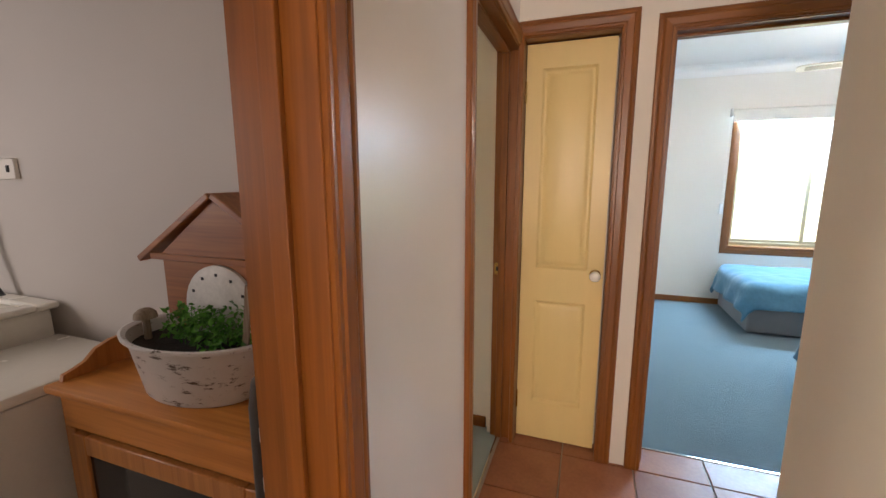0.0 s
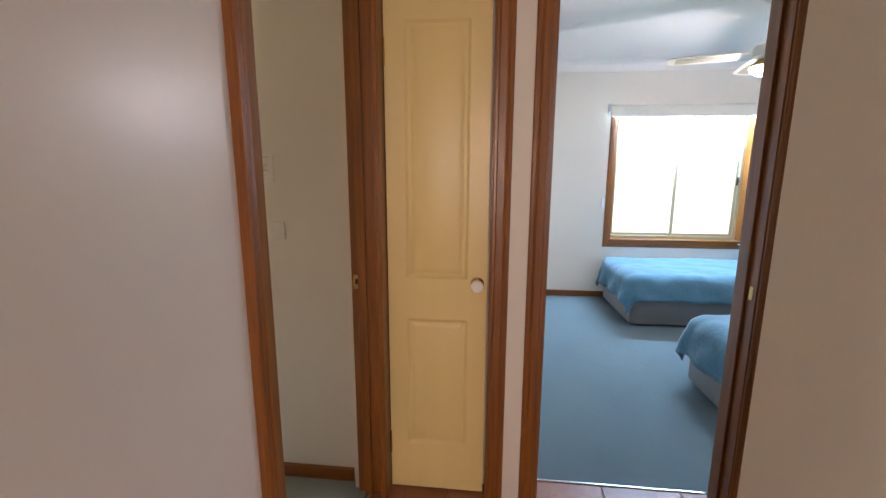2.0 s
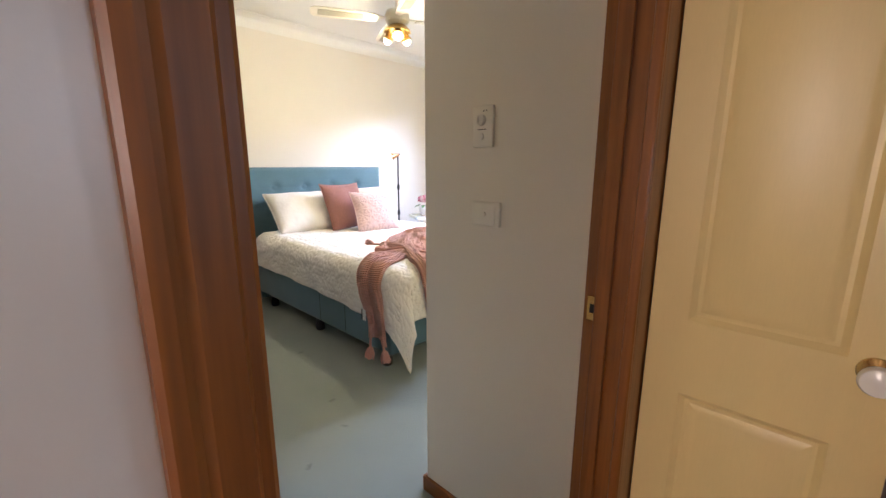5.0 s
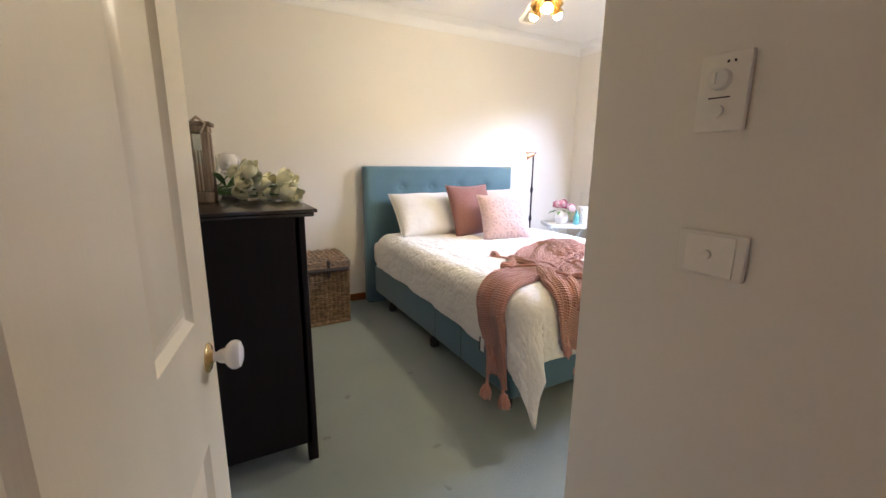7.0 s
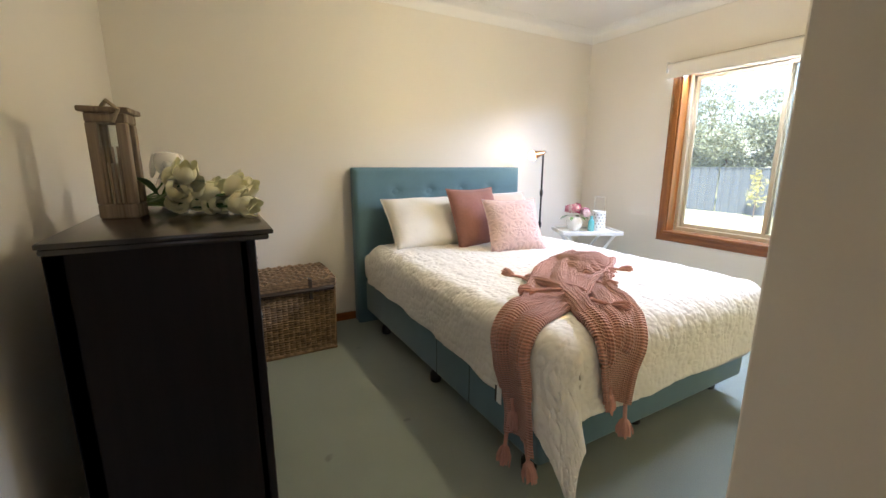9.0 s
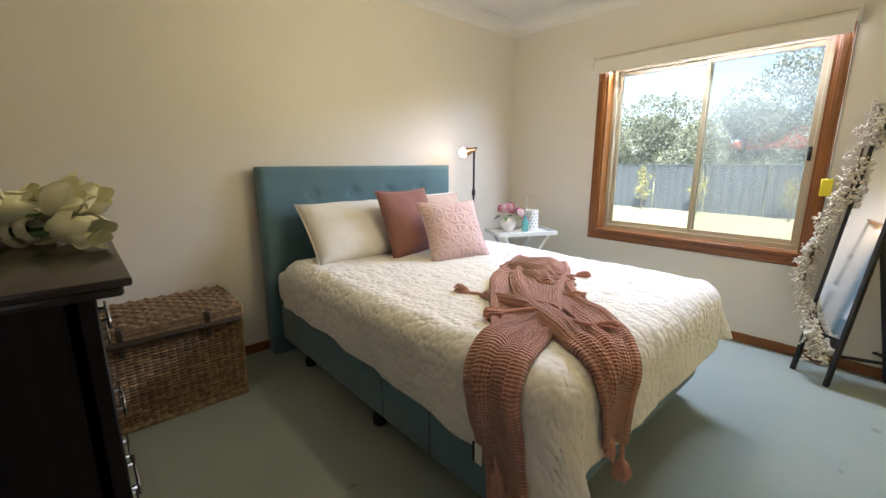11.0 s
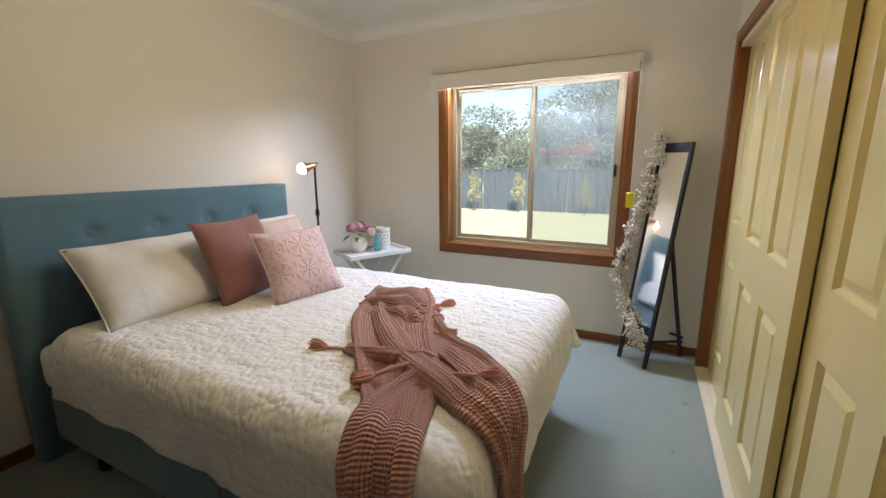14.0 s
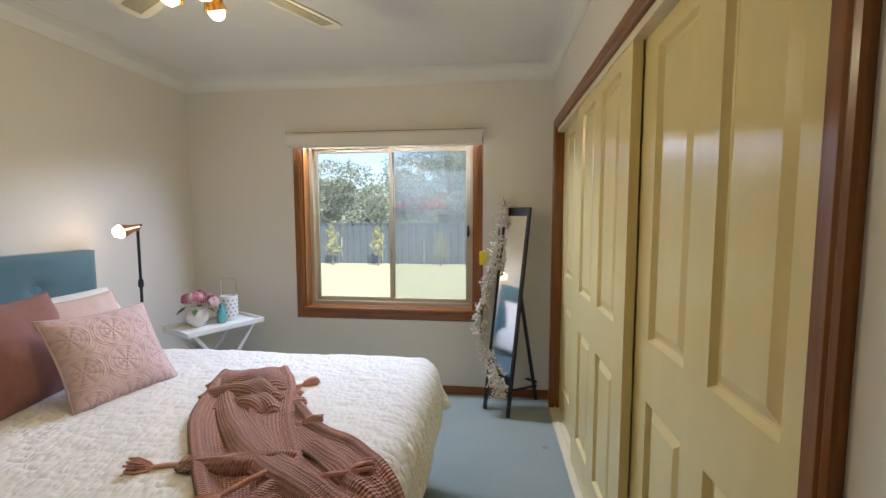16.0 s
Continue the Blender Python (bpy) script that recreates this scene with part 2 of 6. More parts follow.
def spotted(m, scale, reach):
    """Sparse small dark marks, as trodden carpet has."""
    nt = m.node_tree
    b = nt.nodes["Principled BSDF"]
    old = b.inputs["Base Color"].links[0].from_socket
    tc, vo, wb, mr, hs = (nt.nodes.new(k) for k in ("ShaderNodeTexCoord", "ShaderNodeTexVoronoi", "ShaderNodeTexNoise", "ShaderNodeMapRange", "ShaderNodeHueSaturation"))
    va = nt.nodes.new("ShaderNodeVectorMath")
    va.operation = "MULTIPLY_ADD"
    wb.inputs["Scale"].default_value = 14
    nt.links.new(tc.outputs["Object"], wb.inputs["Vector"])
    nt.links.new(wb.outputs["Color"], va.inputs[0])
    va.inputs[1].default_value = (0.09, 0.09, 0.0)
    nt.links.new(tc.outputs["Object"], va.inputs[2])
    nt.links.new(va.outputs["Vector"], vo.inputs["Vector"])
    vo.voronoi_dimensions = "2D"
    vo.inputs["Scale"].default_value = scale
    mr.inputs["From Min"].default_value, mr.inputs["From Max"].default_value = reach * 0.5, reach
    mr.inputs["To Min"].default_value, mr.inputs["To Max"].default_value = 0.72, 1.0
    nt.links.new(vo.outputs["Distance"], mr.inputs["Value"])
    nt.links.new(mr.outputs["Result"], hs.inputs["Value"])
    nt.links.new(old, hs.inputs["Color"])
    nt.links.new(hs.outputs["Color"], b.inputs["Base Color"])


PAINT = material("wall_paint", (0.76, 0.71, 0.63), 0.5, 0.02, 1.4, 0.05, 160, spec=0.4)
PAINT_SATIN = material("satin_wall_paint", (0.76, 0.70, 0.62), 0.32, 0.012, 1.4, 0.04, 160, spec=0.75)
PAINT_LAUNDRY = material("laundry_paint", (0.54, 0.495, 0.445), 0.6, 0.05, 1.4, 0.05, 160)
CEILING = material("ceiling_paint", (0.82, 0.80, 0.76), 0.8, 0.04, 1.5, 0.04, 160)
CLOSET_CREAM = material("yellow_cream_paint", (0.80, 0.62, 0.27), 0.35, 0.04, 2.0, 0.05, 60, stretch=(6, 6, 0.6))
CREAM = material("cream_gloss_paint", (0.78, 0.64, 0.30), 0.23, 0.04, 2.0, 0.05, 60, stretch=(6, 6, 0.6), spec=0.5)
CREAM_PALE = material("pale_gloss_paint", (0.80, 0.70, 0.50), 0.32, 0.04, 2.0, 0.05, 60, stretch=(6, 6, 0.6))
TRIM = wood("varnished_trim", (0.27, 0.088, 0.010), (0.165, 0.050, 0.005), 0.38, 2)
TRIM_X = wood("varnished_trim_x", (0.27, 0.088, 0.010), (0.165, 0.050, 0.005), 0.38, 0)
TRIM_Y = wood("varnished_trim_y", (0.27, 0.088, 0.010), (0.165, 0.050, 0.005), 0.38, 1)
CARPET = material("sage_carpet", (0.34, 0.385, 0.345), 0.98, 0.12, 2.2, 1.0, 480, tint=(0.23, 0.285, 0.265), sheen=0.25, spec=0.1)
spotted(CARPET, 1.5, 0.032)
# the bedroom's carpet recoloured: blue window light painted into the second room's floor
CARPET_TWO = material("blue_lit_carpet", (0.15, 0.205, 0.225), 0.98, 0.12, 2.2, 1.0, 480, tint=(0.105, 0.155, 0.175), sheen=0.2, spec=0.1)
TILE = material("terracotta_tile", (0.34, 0.13, 0.06), 0.42, 0.2, 5.0, 0.06, 60, tint=(0.22, 0.075, 0.035), random_piece=0.12, coat=0.05)
GROUT = material("grout", (0.40, 0.33, 0.26), 0.9, 0.15, 8, 0.3, 200)
BRASS = material("brass", (0.62, 0.42, 0.16), 0.25, 0.1, 20, 0.0, 100, metal=1.0)
STEEL = material("chrome", (0.7, 0.7, 0.7), 0.15, 0.05, 20, 0.0, 100, metal=1.0)
PORCELAIN = material("porcelain", (0.82, 0.78, 0.72), 0.12, 0.02, 10, 0.0, 100)
PLASTIC = material("white_plastic", (0.80, 0.76, 0.68), 0.35, 0.03, 20, 0.0, 100)
BLACK = material("black_paint", (0.012, 0.011, 0.011), 0.4, 0.1, 10, 0.05, 100)
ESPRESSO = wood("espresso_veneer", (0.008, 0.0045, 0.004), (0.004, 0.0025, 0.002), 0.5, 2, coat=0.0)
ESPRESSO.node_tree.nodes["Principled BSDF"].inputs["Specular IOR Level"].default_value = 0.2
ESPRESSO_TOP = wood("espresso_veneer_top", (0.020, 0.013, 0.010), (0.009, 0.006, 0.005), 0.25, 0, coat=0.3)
ALU = material("almond_aluminium", (0.42, 0.34, 0.21), 0.4, 0.05, 10, 0.02, 200, spec=0.5)
GLASS = thin_glass("window_glass", (0.96, 0.98, 0.97))
SCREEN = mesh_screen("insect_screen", (0.62, 0.66, 0.66), 0.21)
BLIND = material("blind_fabric", (0.74, 0.70, 0.62), 0.85, 0.05, 4, 0.15, 500)
UPHOL = cloth("teal_upholstery", (0.115, 0.205, 0.245), "weave", 0.004, 0.0012, sheen=0.3, dark=0.85)
DUVET = cloth("white_ruched_cotton", (0.80, 0.77, 0.73), "crinkle", 0.030, 0.0045, sheen=0.15, vary=0.02, dark=1)
LINEN = cloth("white_cotton", (0.80, 0.77, 0.72), "weave", 0.05, 0.004, sheen=0.1, vary=0.03, dark=1)
SHEET = cloth("sheet_edge", (0.42, 0.44, 0.46), "weave", 0.03, 0.002, sheen=0.1, dark=0.9)
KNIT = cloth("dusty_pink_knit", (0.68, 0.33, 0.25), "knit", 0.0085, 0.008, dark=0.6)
TUFT = material("pink_yarn", (0.68, 0.34, 0.27), 0.95, 0.2, 30, 0.9, 260, stretch=(1, 1, 0.2), sheen=0.3)
MAUVE = cloth("mauve_velvet", (0.285, 0.135, 0.112), "weave", 0.02, 0.001, sheen=0.15, dark=0.9)
BLUSH = cloth("blush_lace_cotton", (0.68, 0.49, 0.47), "lace", 0.15, 0.004, dark=0.88)
BLUSH_PLAIN = cloth("peach_cotton", (0.68, 0.50, 0.42), "weave", 0.03, 0.002, dark=1)
DENIM = cloth("blue_bedding", (0.08, 0.19, 0.26), "weave", 0.03, 0.003, dark=0.85)
BASE_GREY = cloth("grey_bed_base", (0.23, 0.21, 0.20), "weave", 0.006, 0.001, dark=0.85)
WICKER = by_island(material("wicker_cane", (0.33, 0.215, 0.115), 0.6, 0.3, 40, 0.3, 200, tint=(0.14, 0.085, 0.042)), 0.6, 1.3)
LEATHER = material("dark_leather", (0.035, 0.02, 0.012), 0.5, 0.15, 30, 0.2, 250)
WHITE_PAINT = material("white_paint", (0.80, 0.80, 0.78), 0.4, 0.04, 8, 0.05, 120)


# ---- building tools ----
def thing(name, label, category, group="", kind="", at=(0, 0, 0), turn=0.0):
    ob = new(name)
    ob.empty_display_size = 0.1
    ob.matrix_basis = pose(*at, 0, 0, turn)
    return tagged(ob, label, category, group, kind)


def smooth(me, limit=40):
    me.polygons.foreach_set("use_smooth", [True] * len(me.polygons))
    me.set_sharp_from_angle(angle=radians(limit))


def part(name, bm, mat, parent=None, label="", limit=40):
    """One mesh object from a bmesh, under a thing or a part."""
    me = bpy.data.meshes.new(name)
    bmesh.ops.recalc_face_normals(bm, faces=bm.faces)
    bm.to_mesh(me)
    bm.free()
    me.materials.append(mat)
    smooth(me, limit)
    ob = new(name, me)
    ob.parent = parent
    return tagged(ob, label)


def structure(name, bm, mat, label, limit=30):
    return tagged(part(name, bm, mat, None, label, limit), kind="structure")


def box(x0, x1, y0, y1, z0, z1, bevel=0.0, seg=1):
    bm = bmesh.new()
    bmesh.ops.create_cube(bm, size=1)
    for v in bm.verts:
        v.co = ((x0 + x1) / 2 + v.co.x * (x1 - x0), (y0 + y1) / 2 + v.co.y * (y1 - y0), (z0 + z1) / 2 + v.co.z * (z1 - z0))
    if bevel:
        bmesh.ops.bevel(bm, geom=bm.edges[:], offset=bevel, segments=seg, affect="EDGES", profile=0.5)
    return bm


def join(*bms):
    out = bmesh.new()
    tmp = bpy.data.meshes.new("tmp")
    for b in bms:
        b.to_mesh(tmp)
        b.free()
        out.from_mesh(tmp)
    bpy.data.meshes.remove(tmp)
    return out


def moved(bm, m):
    bmesh.ops.transform(bm, matrix=m, verts=bm.verts)
    return bm


def tube(points, radii, seg=10, cap=True):
    """A round bar along points; radii one number or one for each point."""
    bm = bmesh.new()
    pts = [Vector(p) for p in points]
    rs = [radii] * len(pts) if isinstance(radii, (int, float)) else radii
    rings, side = [], None
    for i, p in enumerate(pts):
        d = (pts[min(i + 1, len(pts) - 1)] - pts[max(i - 1, 0)]).normalized()
        if side is None:
            side = d.orthogonal().normalized()
        side = (side - d * side.dot(d)).normalized()
        up = d.cross(side)
        rings.append([bm.verts.new(p + rs[i] * (side * math.cos(a) + up * math.sin(a))) for a in (2 * math.pi * k / seg for k in range(seg))])
    for a, b in zip(rings, rings[1:]):
        for k in range(seg):
            bm.faces.new((a[k], a[(k + 1) % seg], b[(k + 1) % seg], b[k]))
    if cap:
        bm.faces.new(rings[0][::-1])
        bm.faces.new(rings[-1])
    return bm


def lathe(profile, seg=24, at=(0, 0, 0), squash=1.0):
    """A turned shape about z; profile rows of radius and height."""
    bm = bmesh.new()
    rings = []
    for r, z in profile:
        rings.append([bm.verts.new((at[0] + r * math.cos(2 * math.pi * k / seg), at[1] + squash * r * math.sin(2 * math.pi * k / seg), at[2] + z)) for k in range(seg)])
    for a, b in zip(rings, rings[1:]):
        for k in range(seg):
            bm.faces.new((a[k], a[(k + 1) % seg], b[(k + 1) % seg], b[k]))
    bm.faces.new(rings[0][::-1])
    bm.faces.new(rings[-1])
    return bm


def sheet(nu, nv, f, uv=None, loop=False):
    """A surface from f(u, v), u and v in 0..1, with a UV map in metres."""
    bm = bmesh.new()
    layer = bm.loops.layers.uv.new("UVMap")
    vs = [[bm.verts.new(f(i / nu, j / nv)) for j in range(nv + 1)] for i in range(nu + 1)]
    for i in range(nu):
        for j in range(nv):
            fc = bm.faces.new((vs[i][j], vs[i + 1][j], vs[i + 1][j + 1], vs[i][j + 1]))
            for lp, (a, b) in zip(fc.loops, ((i, j), (i + 1, j), (i + 1, j + 1), (i, j + 1))):
                lp[layer].uv = uv(a / nu, b / nv) if uv else (a / nu, b / nv)
    return bm


def thick(ob, t, offset=-1.0):
    md = ob.modifiers.new("thickness", "SOLIDIFY")
    md.thickness, md.offset = t, offset
    return ob


def lerp_rows(rows, u):
    x = u * (len(rows) - 1)
    i = min(int(x), len(rows) - 2)
    k = x - i
    p0, p1, p2, p3 = rows[max(i - 1, 0)], rows[i], rows[i + 1], rows[min(i + 2, len(rows) - 1)]
    return [0.5 * (2 * b + (c - a) * k + (2 * a - 5 * b + 4 * c - d) * k * k + (3 * b - a - 3 * c + d) * k ** 3) for a, b, c, d in zip(p0, p1, p2, p3)]


def cushion(w, h, t, pinch=0.06, n=22, wrinkle=0.004, seed=0):
    """A stuffed cushion in the xz plane, standing on z = 0, with drawn-in sides and pointed corners."""
    bm = bmesh.new()
    layer = bm.loops.layers.uv.new("UVMap")
    for side in (1, -1):
        vs = []
        for i in range(n + 1):
            row = []
            for j in range(n + 1):
                a, b = 2 * i / n - 1, 2 * j / n - 1
                x = a * w / 2 * (1 - pinch * (1 - abs(b) ** 2) * abs(a))
                z = b * h / 2 * (1 - pinch * (1 - abs(a) ** 2) * abs(b))
                puff = (max(0, 1 - abs(a) ** 2.6) * max(0, 1 - abs(b) ** 2.6)) ** 0.55
                wr = noise.noise(Vector((x * 9 + seed, z * 9, side * 3))) * wrinkle * 2 + noise.noise(Vector((x * 22, z * 22 + seed, side))) * wrinkle
                row.append(bm.verts.new((x, side * (t / 2 * puff + wr * min(1, puff * 2)), z + h / 2)))
            vs.append(row)
        for i in range(n):
            for j in range(n):
                fc = bm.faces.new((vs[i][j], vs[i + 1][j], vs[i + 1][j + 1], vs[i][j + 1]))
                for lp in fc.loops:
                    lp[layer].uv = (lp.vert.co.x, lp.vert.co.z)
    bmesh.ops.remove_doubles(bm, verts=bm.verts, dist=0.0004)
    return bm


# ---- structure ----
HEAD = 1.985      # door openings
CEIL = 2.55
HALL_X, ROOM_E = -1.28, -1.41          # the hall's west wall: hall face, bedroom face
ROOM_W, ROOM_S, ROOM_N, WARD_X = -4.97, 3.0, 6.97, -2.0
END_Y, END_BACK = 3.883, 3.99          # the wall at the end of the hall
ROOM2_W, ROOM2_E, ROOM2_N = -0.76, 3.1, 7.10

WIN1 = (-3.99, -2.58, 0.665, 2.04)     # bedroom window opening: x0, x1, z0, z1
WIN2 = (0.50, 1.90, 0.65, 2.04)        # second bedroom

# west wall of the hall, with the laundry's and the bedroom's doorways
structure("wall_hall_west", join(
    box(ROOM_E, HALL_X, -1.5, 1.50, 0, CEIL), box(ROOM_E, HALL_X, 1.50, 2.38, HEAD + 0.02, CEIL), box(ROOM_E, HALL_X, 2.38, 3.091, 0, CEIL),
    box(ROOM_E, HALL_X, 3.091, 3.928, HEAD + 0.02, CEIL), box(ROOM_E, HALL_X, 3.928, END_BACK, 0, CEIL)), PAINT_SATIN, "cream painted plaster wall of the hall with two doorways")
structure("wall_hall_east", box(-0.47, -0.36, -1.5, 2.99, 0, CEIL, 0.004), PAINT, "cream painted plaster wall of the hall with an open corner")
structure("wall_hall_south", box(ROOM_E, -0.36, -1.62, -1.5, 0, CEIL), PAINT, "plain cream wall closing the hall")
structure("wall_side_hall_south", box(-0.36, 2.1, 2.88, 2.99, 0, CEIL), PAINT, "plain cream wall of the side hall")
structure("wall_side_hall_east", box(2.0, 2.12, 2.99, END_Y, 0, CEIL), PAINT, "plain cream wall closing the side hall")
structure("wall_hall_end", join(
    box(HALL_X, -1.265, END_Y, END_BACK + 0.02, 0, CEIL), box(-1.265, -0.83, END_Y, END_BACK + 0.02, 2.035, CEIL),
    box(-0.83, -0.66, END_Y, END_BACK + 0.02, 0, CEIL), box(-0.66, 0.104, END_Y, END_BACK + 0.02, HEAD + 0.02, CEIL),
    box(0.104, 3.1, END_Y, END_BACK + 0.02, 0, CEIL)), PAINT, "cream painted end wall of the hall with two doorways")
# the short wall inside the bedroom's entrance, and the wardrobe's front wall
structure("wall_entry_nib", box(WARD_X, ROOM_E, 3.97, 4.08, 0, CEIL, 0.003), PAINT, "cream plaster wall beside the bedroom entrance")
structure("wall_wardrobe", join(
    box(WARD_X, WARD_X + 0.11, 4.08, 4.385, 0, CEIL), box(WARD_X, WARD_X + 0.11, 4.385, 6.79, 2.07, CEIL), box(WARD_X, WARD_X + 0.11, 6.79, ROOM_N, 0, CEIL)),
    PAINT, "cream plaster wall around the built-in wardrobe")
structure("wall_wardrobe_back", box(-1.30, -1.19, 4.08, ROOM_N, 0, CEIL), PAINT, "plain wall behind the wardrobe")
structure("wall_closet_back", box(-1.19, -0.87, 4.62, 4.70, 0, CEIL), PAINT, "plain wall behind the hall closet")
structure("wall_west", box(ROOM_W - 0.12, ROOM_W, ROOM_S - 0.12, ROOM_N + 0.24, 0, CEIL), PAINT, "cream plaster wall behind the bed")
structure("wall_south", box(ROOM_W, ROOM_E, ROOM_S - 0.11, ROOM_S, 0, CEIL), PAINT, "cream plaster wall behind the chest of drawers")


def window_wall(name, x0, x1, y, win, label):
    a, b, c, d = win
    return structure(name, join(box(x0, a, y, y + 0.24, -0.5, CEIL), box(b, x1, y, y + 0.24, -0.5, CEIL), box(a, b, y, y + 0.24, -0.5, c), box(a, b, y, y + 0.24, d, CEIL)), PAINT, label)


window_wall("wall_north", ROOM_W, -1.19, ROOM_N, WIN1, "cream plaster wall with a timber-framed sliding window")
window_wall("wall_room_two_north", -0.87, ROOM2_E, ROOM2_N, WIN2, "pale plaster wall with a sliding window in the second bedroom")
structure("wall_room_two_west", box(ROOM2_W - 0.11, ROOM2_W, END_BACK + 0.02, ROOM2_N, 0, CEIL), PAINT, "pale plaster wall of the second bedroom")
structure("wall_room_two_east", box(ROOM2_E, ROOM2_E + 0.11, END_Y, ROOM2_N + 0.24, 0, CEIL), PAINT, "pale plaster wall of the second bedroom")
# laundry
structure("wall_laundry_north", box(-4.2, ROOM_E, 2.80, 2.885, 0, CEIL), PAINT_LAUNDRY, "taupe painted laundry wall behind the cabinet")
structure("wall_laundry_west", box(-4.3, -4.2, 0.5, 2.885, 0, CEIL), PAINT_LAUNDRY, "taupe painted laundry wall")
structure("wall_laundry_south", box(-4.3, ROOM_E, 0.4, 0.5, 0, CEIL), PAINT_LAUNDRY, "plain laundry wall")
# ceilings and floors
structure("ceiling", box(-5.2, 3.3, -1.7, 7.4, CEIL, CEIL + 0.15), CEILING, "white painted plaster ceiling")
structure("floor_carpet", box(ROOM_W - 0.1, ROOM_E + 0.06, ROOM_S - 0.1, ROOM_N + 0.1, -0.2, 0.0), CARPET, "worn sage green carpet of the bedroom")
structure("floor_room_two_carpet", join(box(ROOM2_W - 0.1, ROOM2_E + 0.1, 4.062, ROOM2_N + 0.1, -0.2, 0.002)), CARPET_TWO, "carpet of the second bedroom, coloured as lit by blue window light")
structure("floor_hall", join(box(ROOM_E + 0.06, -0.36, -1.6, 4.062, -0.2, -0.008), box(-0.36, 2.1, 2.9, 4.062, -0.2, -0.008)), GROUT, "mortar bed under terracotta hall tiles")
structure("floor_laundry", box(-4.25, ROOM_E + 0.06, 0.45, 2.85, -0.2, -0.004), GROUT, "laundry floor")


def cove(name, x0, x1, y0, y1, r=0.09):
    """Concave plaster cornice round a room, lower inner edge open to the room."""
    bm = bmesh.new()
    prof = [(0.0, -r - 0.012), (0.006, -r - 0.012), (0.006, -r)] + [(0.006 + r * (1 - math.cos(a)), -r * (1 - math.sin(a))) for a in (math.pi / 2 * k / 6 for k in range(7))] + [(r + 0.02, -0.003), (r + 0.02, 0.0)]
    rings = [[bm.verts.new(p) for p in ((x0 + d, y0 + d, CEIL + z), (x1 - d, y0 + d, CEIL + z), (x1 - d, y1 - d, CEIL + z), (x0 + d, y1 - d, CEIL + z))] for d, z in prof]
    for a, b in zip(rings, rings[1:]):
        for k in range(4):
            bm.faces.new((a[k], a[(k + 1) % 4], b[(k + 1) % 4], b[k]))
    return structure(name, bm, CEILING, "white plaster cove cornice", 60)


cove("cornice_bedroom", ROOM_W, WARD_X, ROOM_S, ROOM_N)
cove("cornice_room_two", ROOM2_W, ROOM2_E, END_BACK + 0.02, ROOM2_N)


# ---- doors and trim ----
def casing_profile():
    """Architrave section: u across the width from the opening, v out from the wall."""
    return [(0.0, 0.0), (0.0, 0.010), (0.004, 0.013), (0.012, 0.013), (0.016, 0.017), (0.040, 0.019), (0.046, 0.016), (0.052, 0.019), (0.062, 0.017), (0.066, 0.012), (0.066, 0.0)]


def casing(name, parent, place, length, mat, mitre0=True, mitre1=True, width=0.066):
    """A mitred moulding: place(s, u, v) gives the world point at s along it."""
    bm = bmesh.new()
    rows = []
    k = width / 0.066
    for u, v in casing_profile():
        u *= k
        rows.append([bm.verts.new(place(-u if mitre0 else 0.0, u, v)), bm.verts.new(place(length + (u if mitre1 else 0.0), u, v))])
    for a, b in zip(rows, rows[1:]):
        bm.faces.new((a[0], a[1], b[1], b[0]))
    bm.faces.new([r[0] for r in rows][::-1])
    bm.faces.new([r[1] for r in rows])
    return part(name, bm, mat, parent, limit=25)


def doorway(name, label, axis, face, out, a0, a1, top, depth, sides=(True, True), width=0.066, stop=0.05):
    """Jamb linings, stops and architraves of an opening. axis: the way the wall runs; face: the wall's face; out: +1 or -1 along the other axis."""
    d = tagged(new(name), label, "door frame", kind="structure")

    def at(s, o, z):
        return (s, face + out * o, z) if axis == "x" else (face + out * o, s, z)

    def slab(pname, s0, s1, o0, o1, z0, z1, mat):
        p, q = at(s0, o0, z0), at(s1, o1, z1)
        lo, hi = [min(a, b) for a, b in zip(p, q)], [max(a, b) for a, b in zip(p, q)]
        part(pname, box(lo[0], hi[0], lo[1], hi[1], lo[2], hi[2], 0.0015), mat, d)

    hm = TRIM_X if axis == "x" else TRIM_Y
    slab("jamb", a0 - 0.019, a0, -depth, 0.001, 0, top, TRIM)
    slab("jamb", a1, a1 + 0.019, -depth, 0.001, 0, top, TRIM)
    slab("head_jamb", a0 - 0.019, a1 + 0.019, -depth, 0.001, top, top + 0.019, hm)
    if stop:
        for s0, s1 in ((a0, a0 + 0.011), (a1 - 0.011, a1)):
            slab("door_stop", s0, s1, -stop - 0.034, -stop, 0, top - 0.011, TRIM)
        slab("door_stop", a0, a1, -stop - 0.034, -stop, top - 0.011, top, hm)
    if sides[0]:
        casing("architrave", d, lambda s, u, v: at(a0 - 0.004 - u, v, s), top + 0.004, TRIM, False, True, width)
    if sides[1]:
        casing("architrave", d, lambda s, u, v: at(a1 + 0.004 + u, v, s), top + 0.004, TRIM, False, True, width)
    casing("head_architrave", d, lambda s, u, v: at(a0 - 0.004 + s, v, top + 0.004 + u), a1 - a0 + 0.008, hm, sides[0], sides[1], width)
    return d


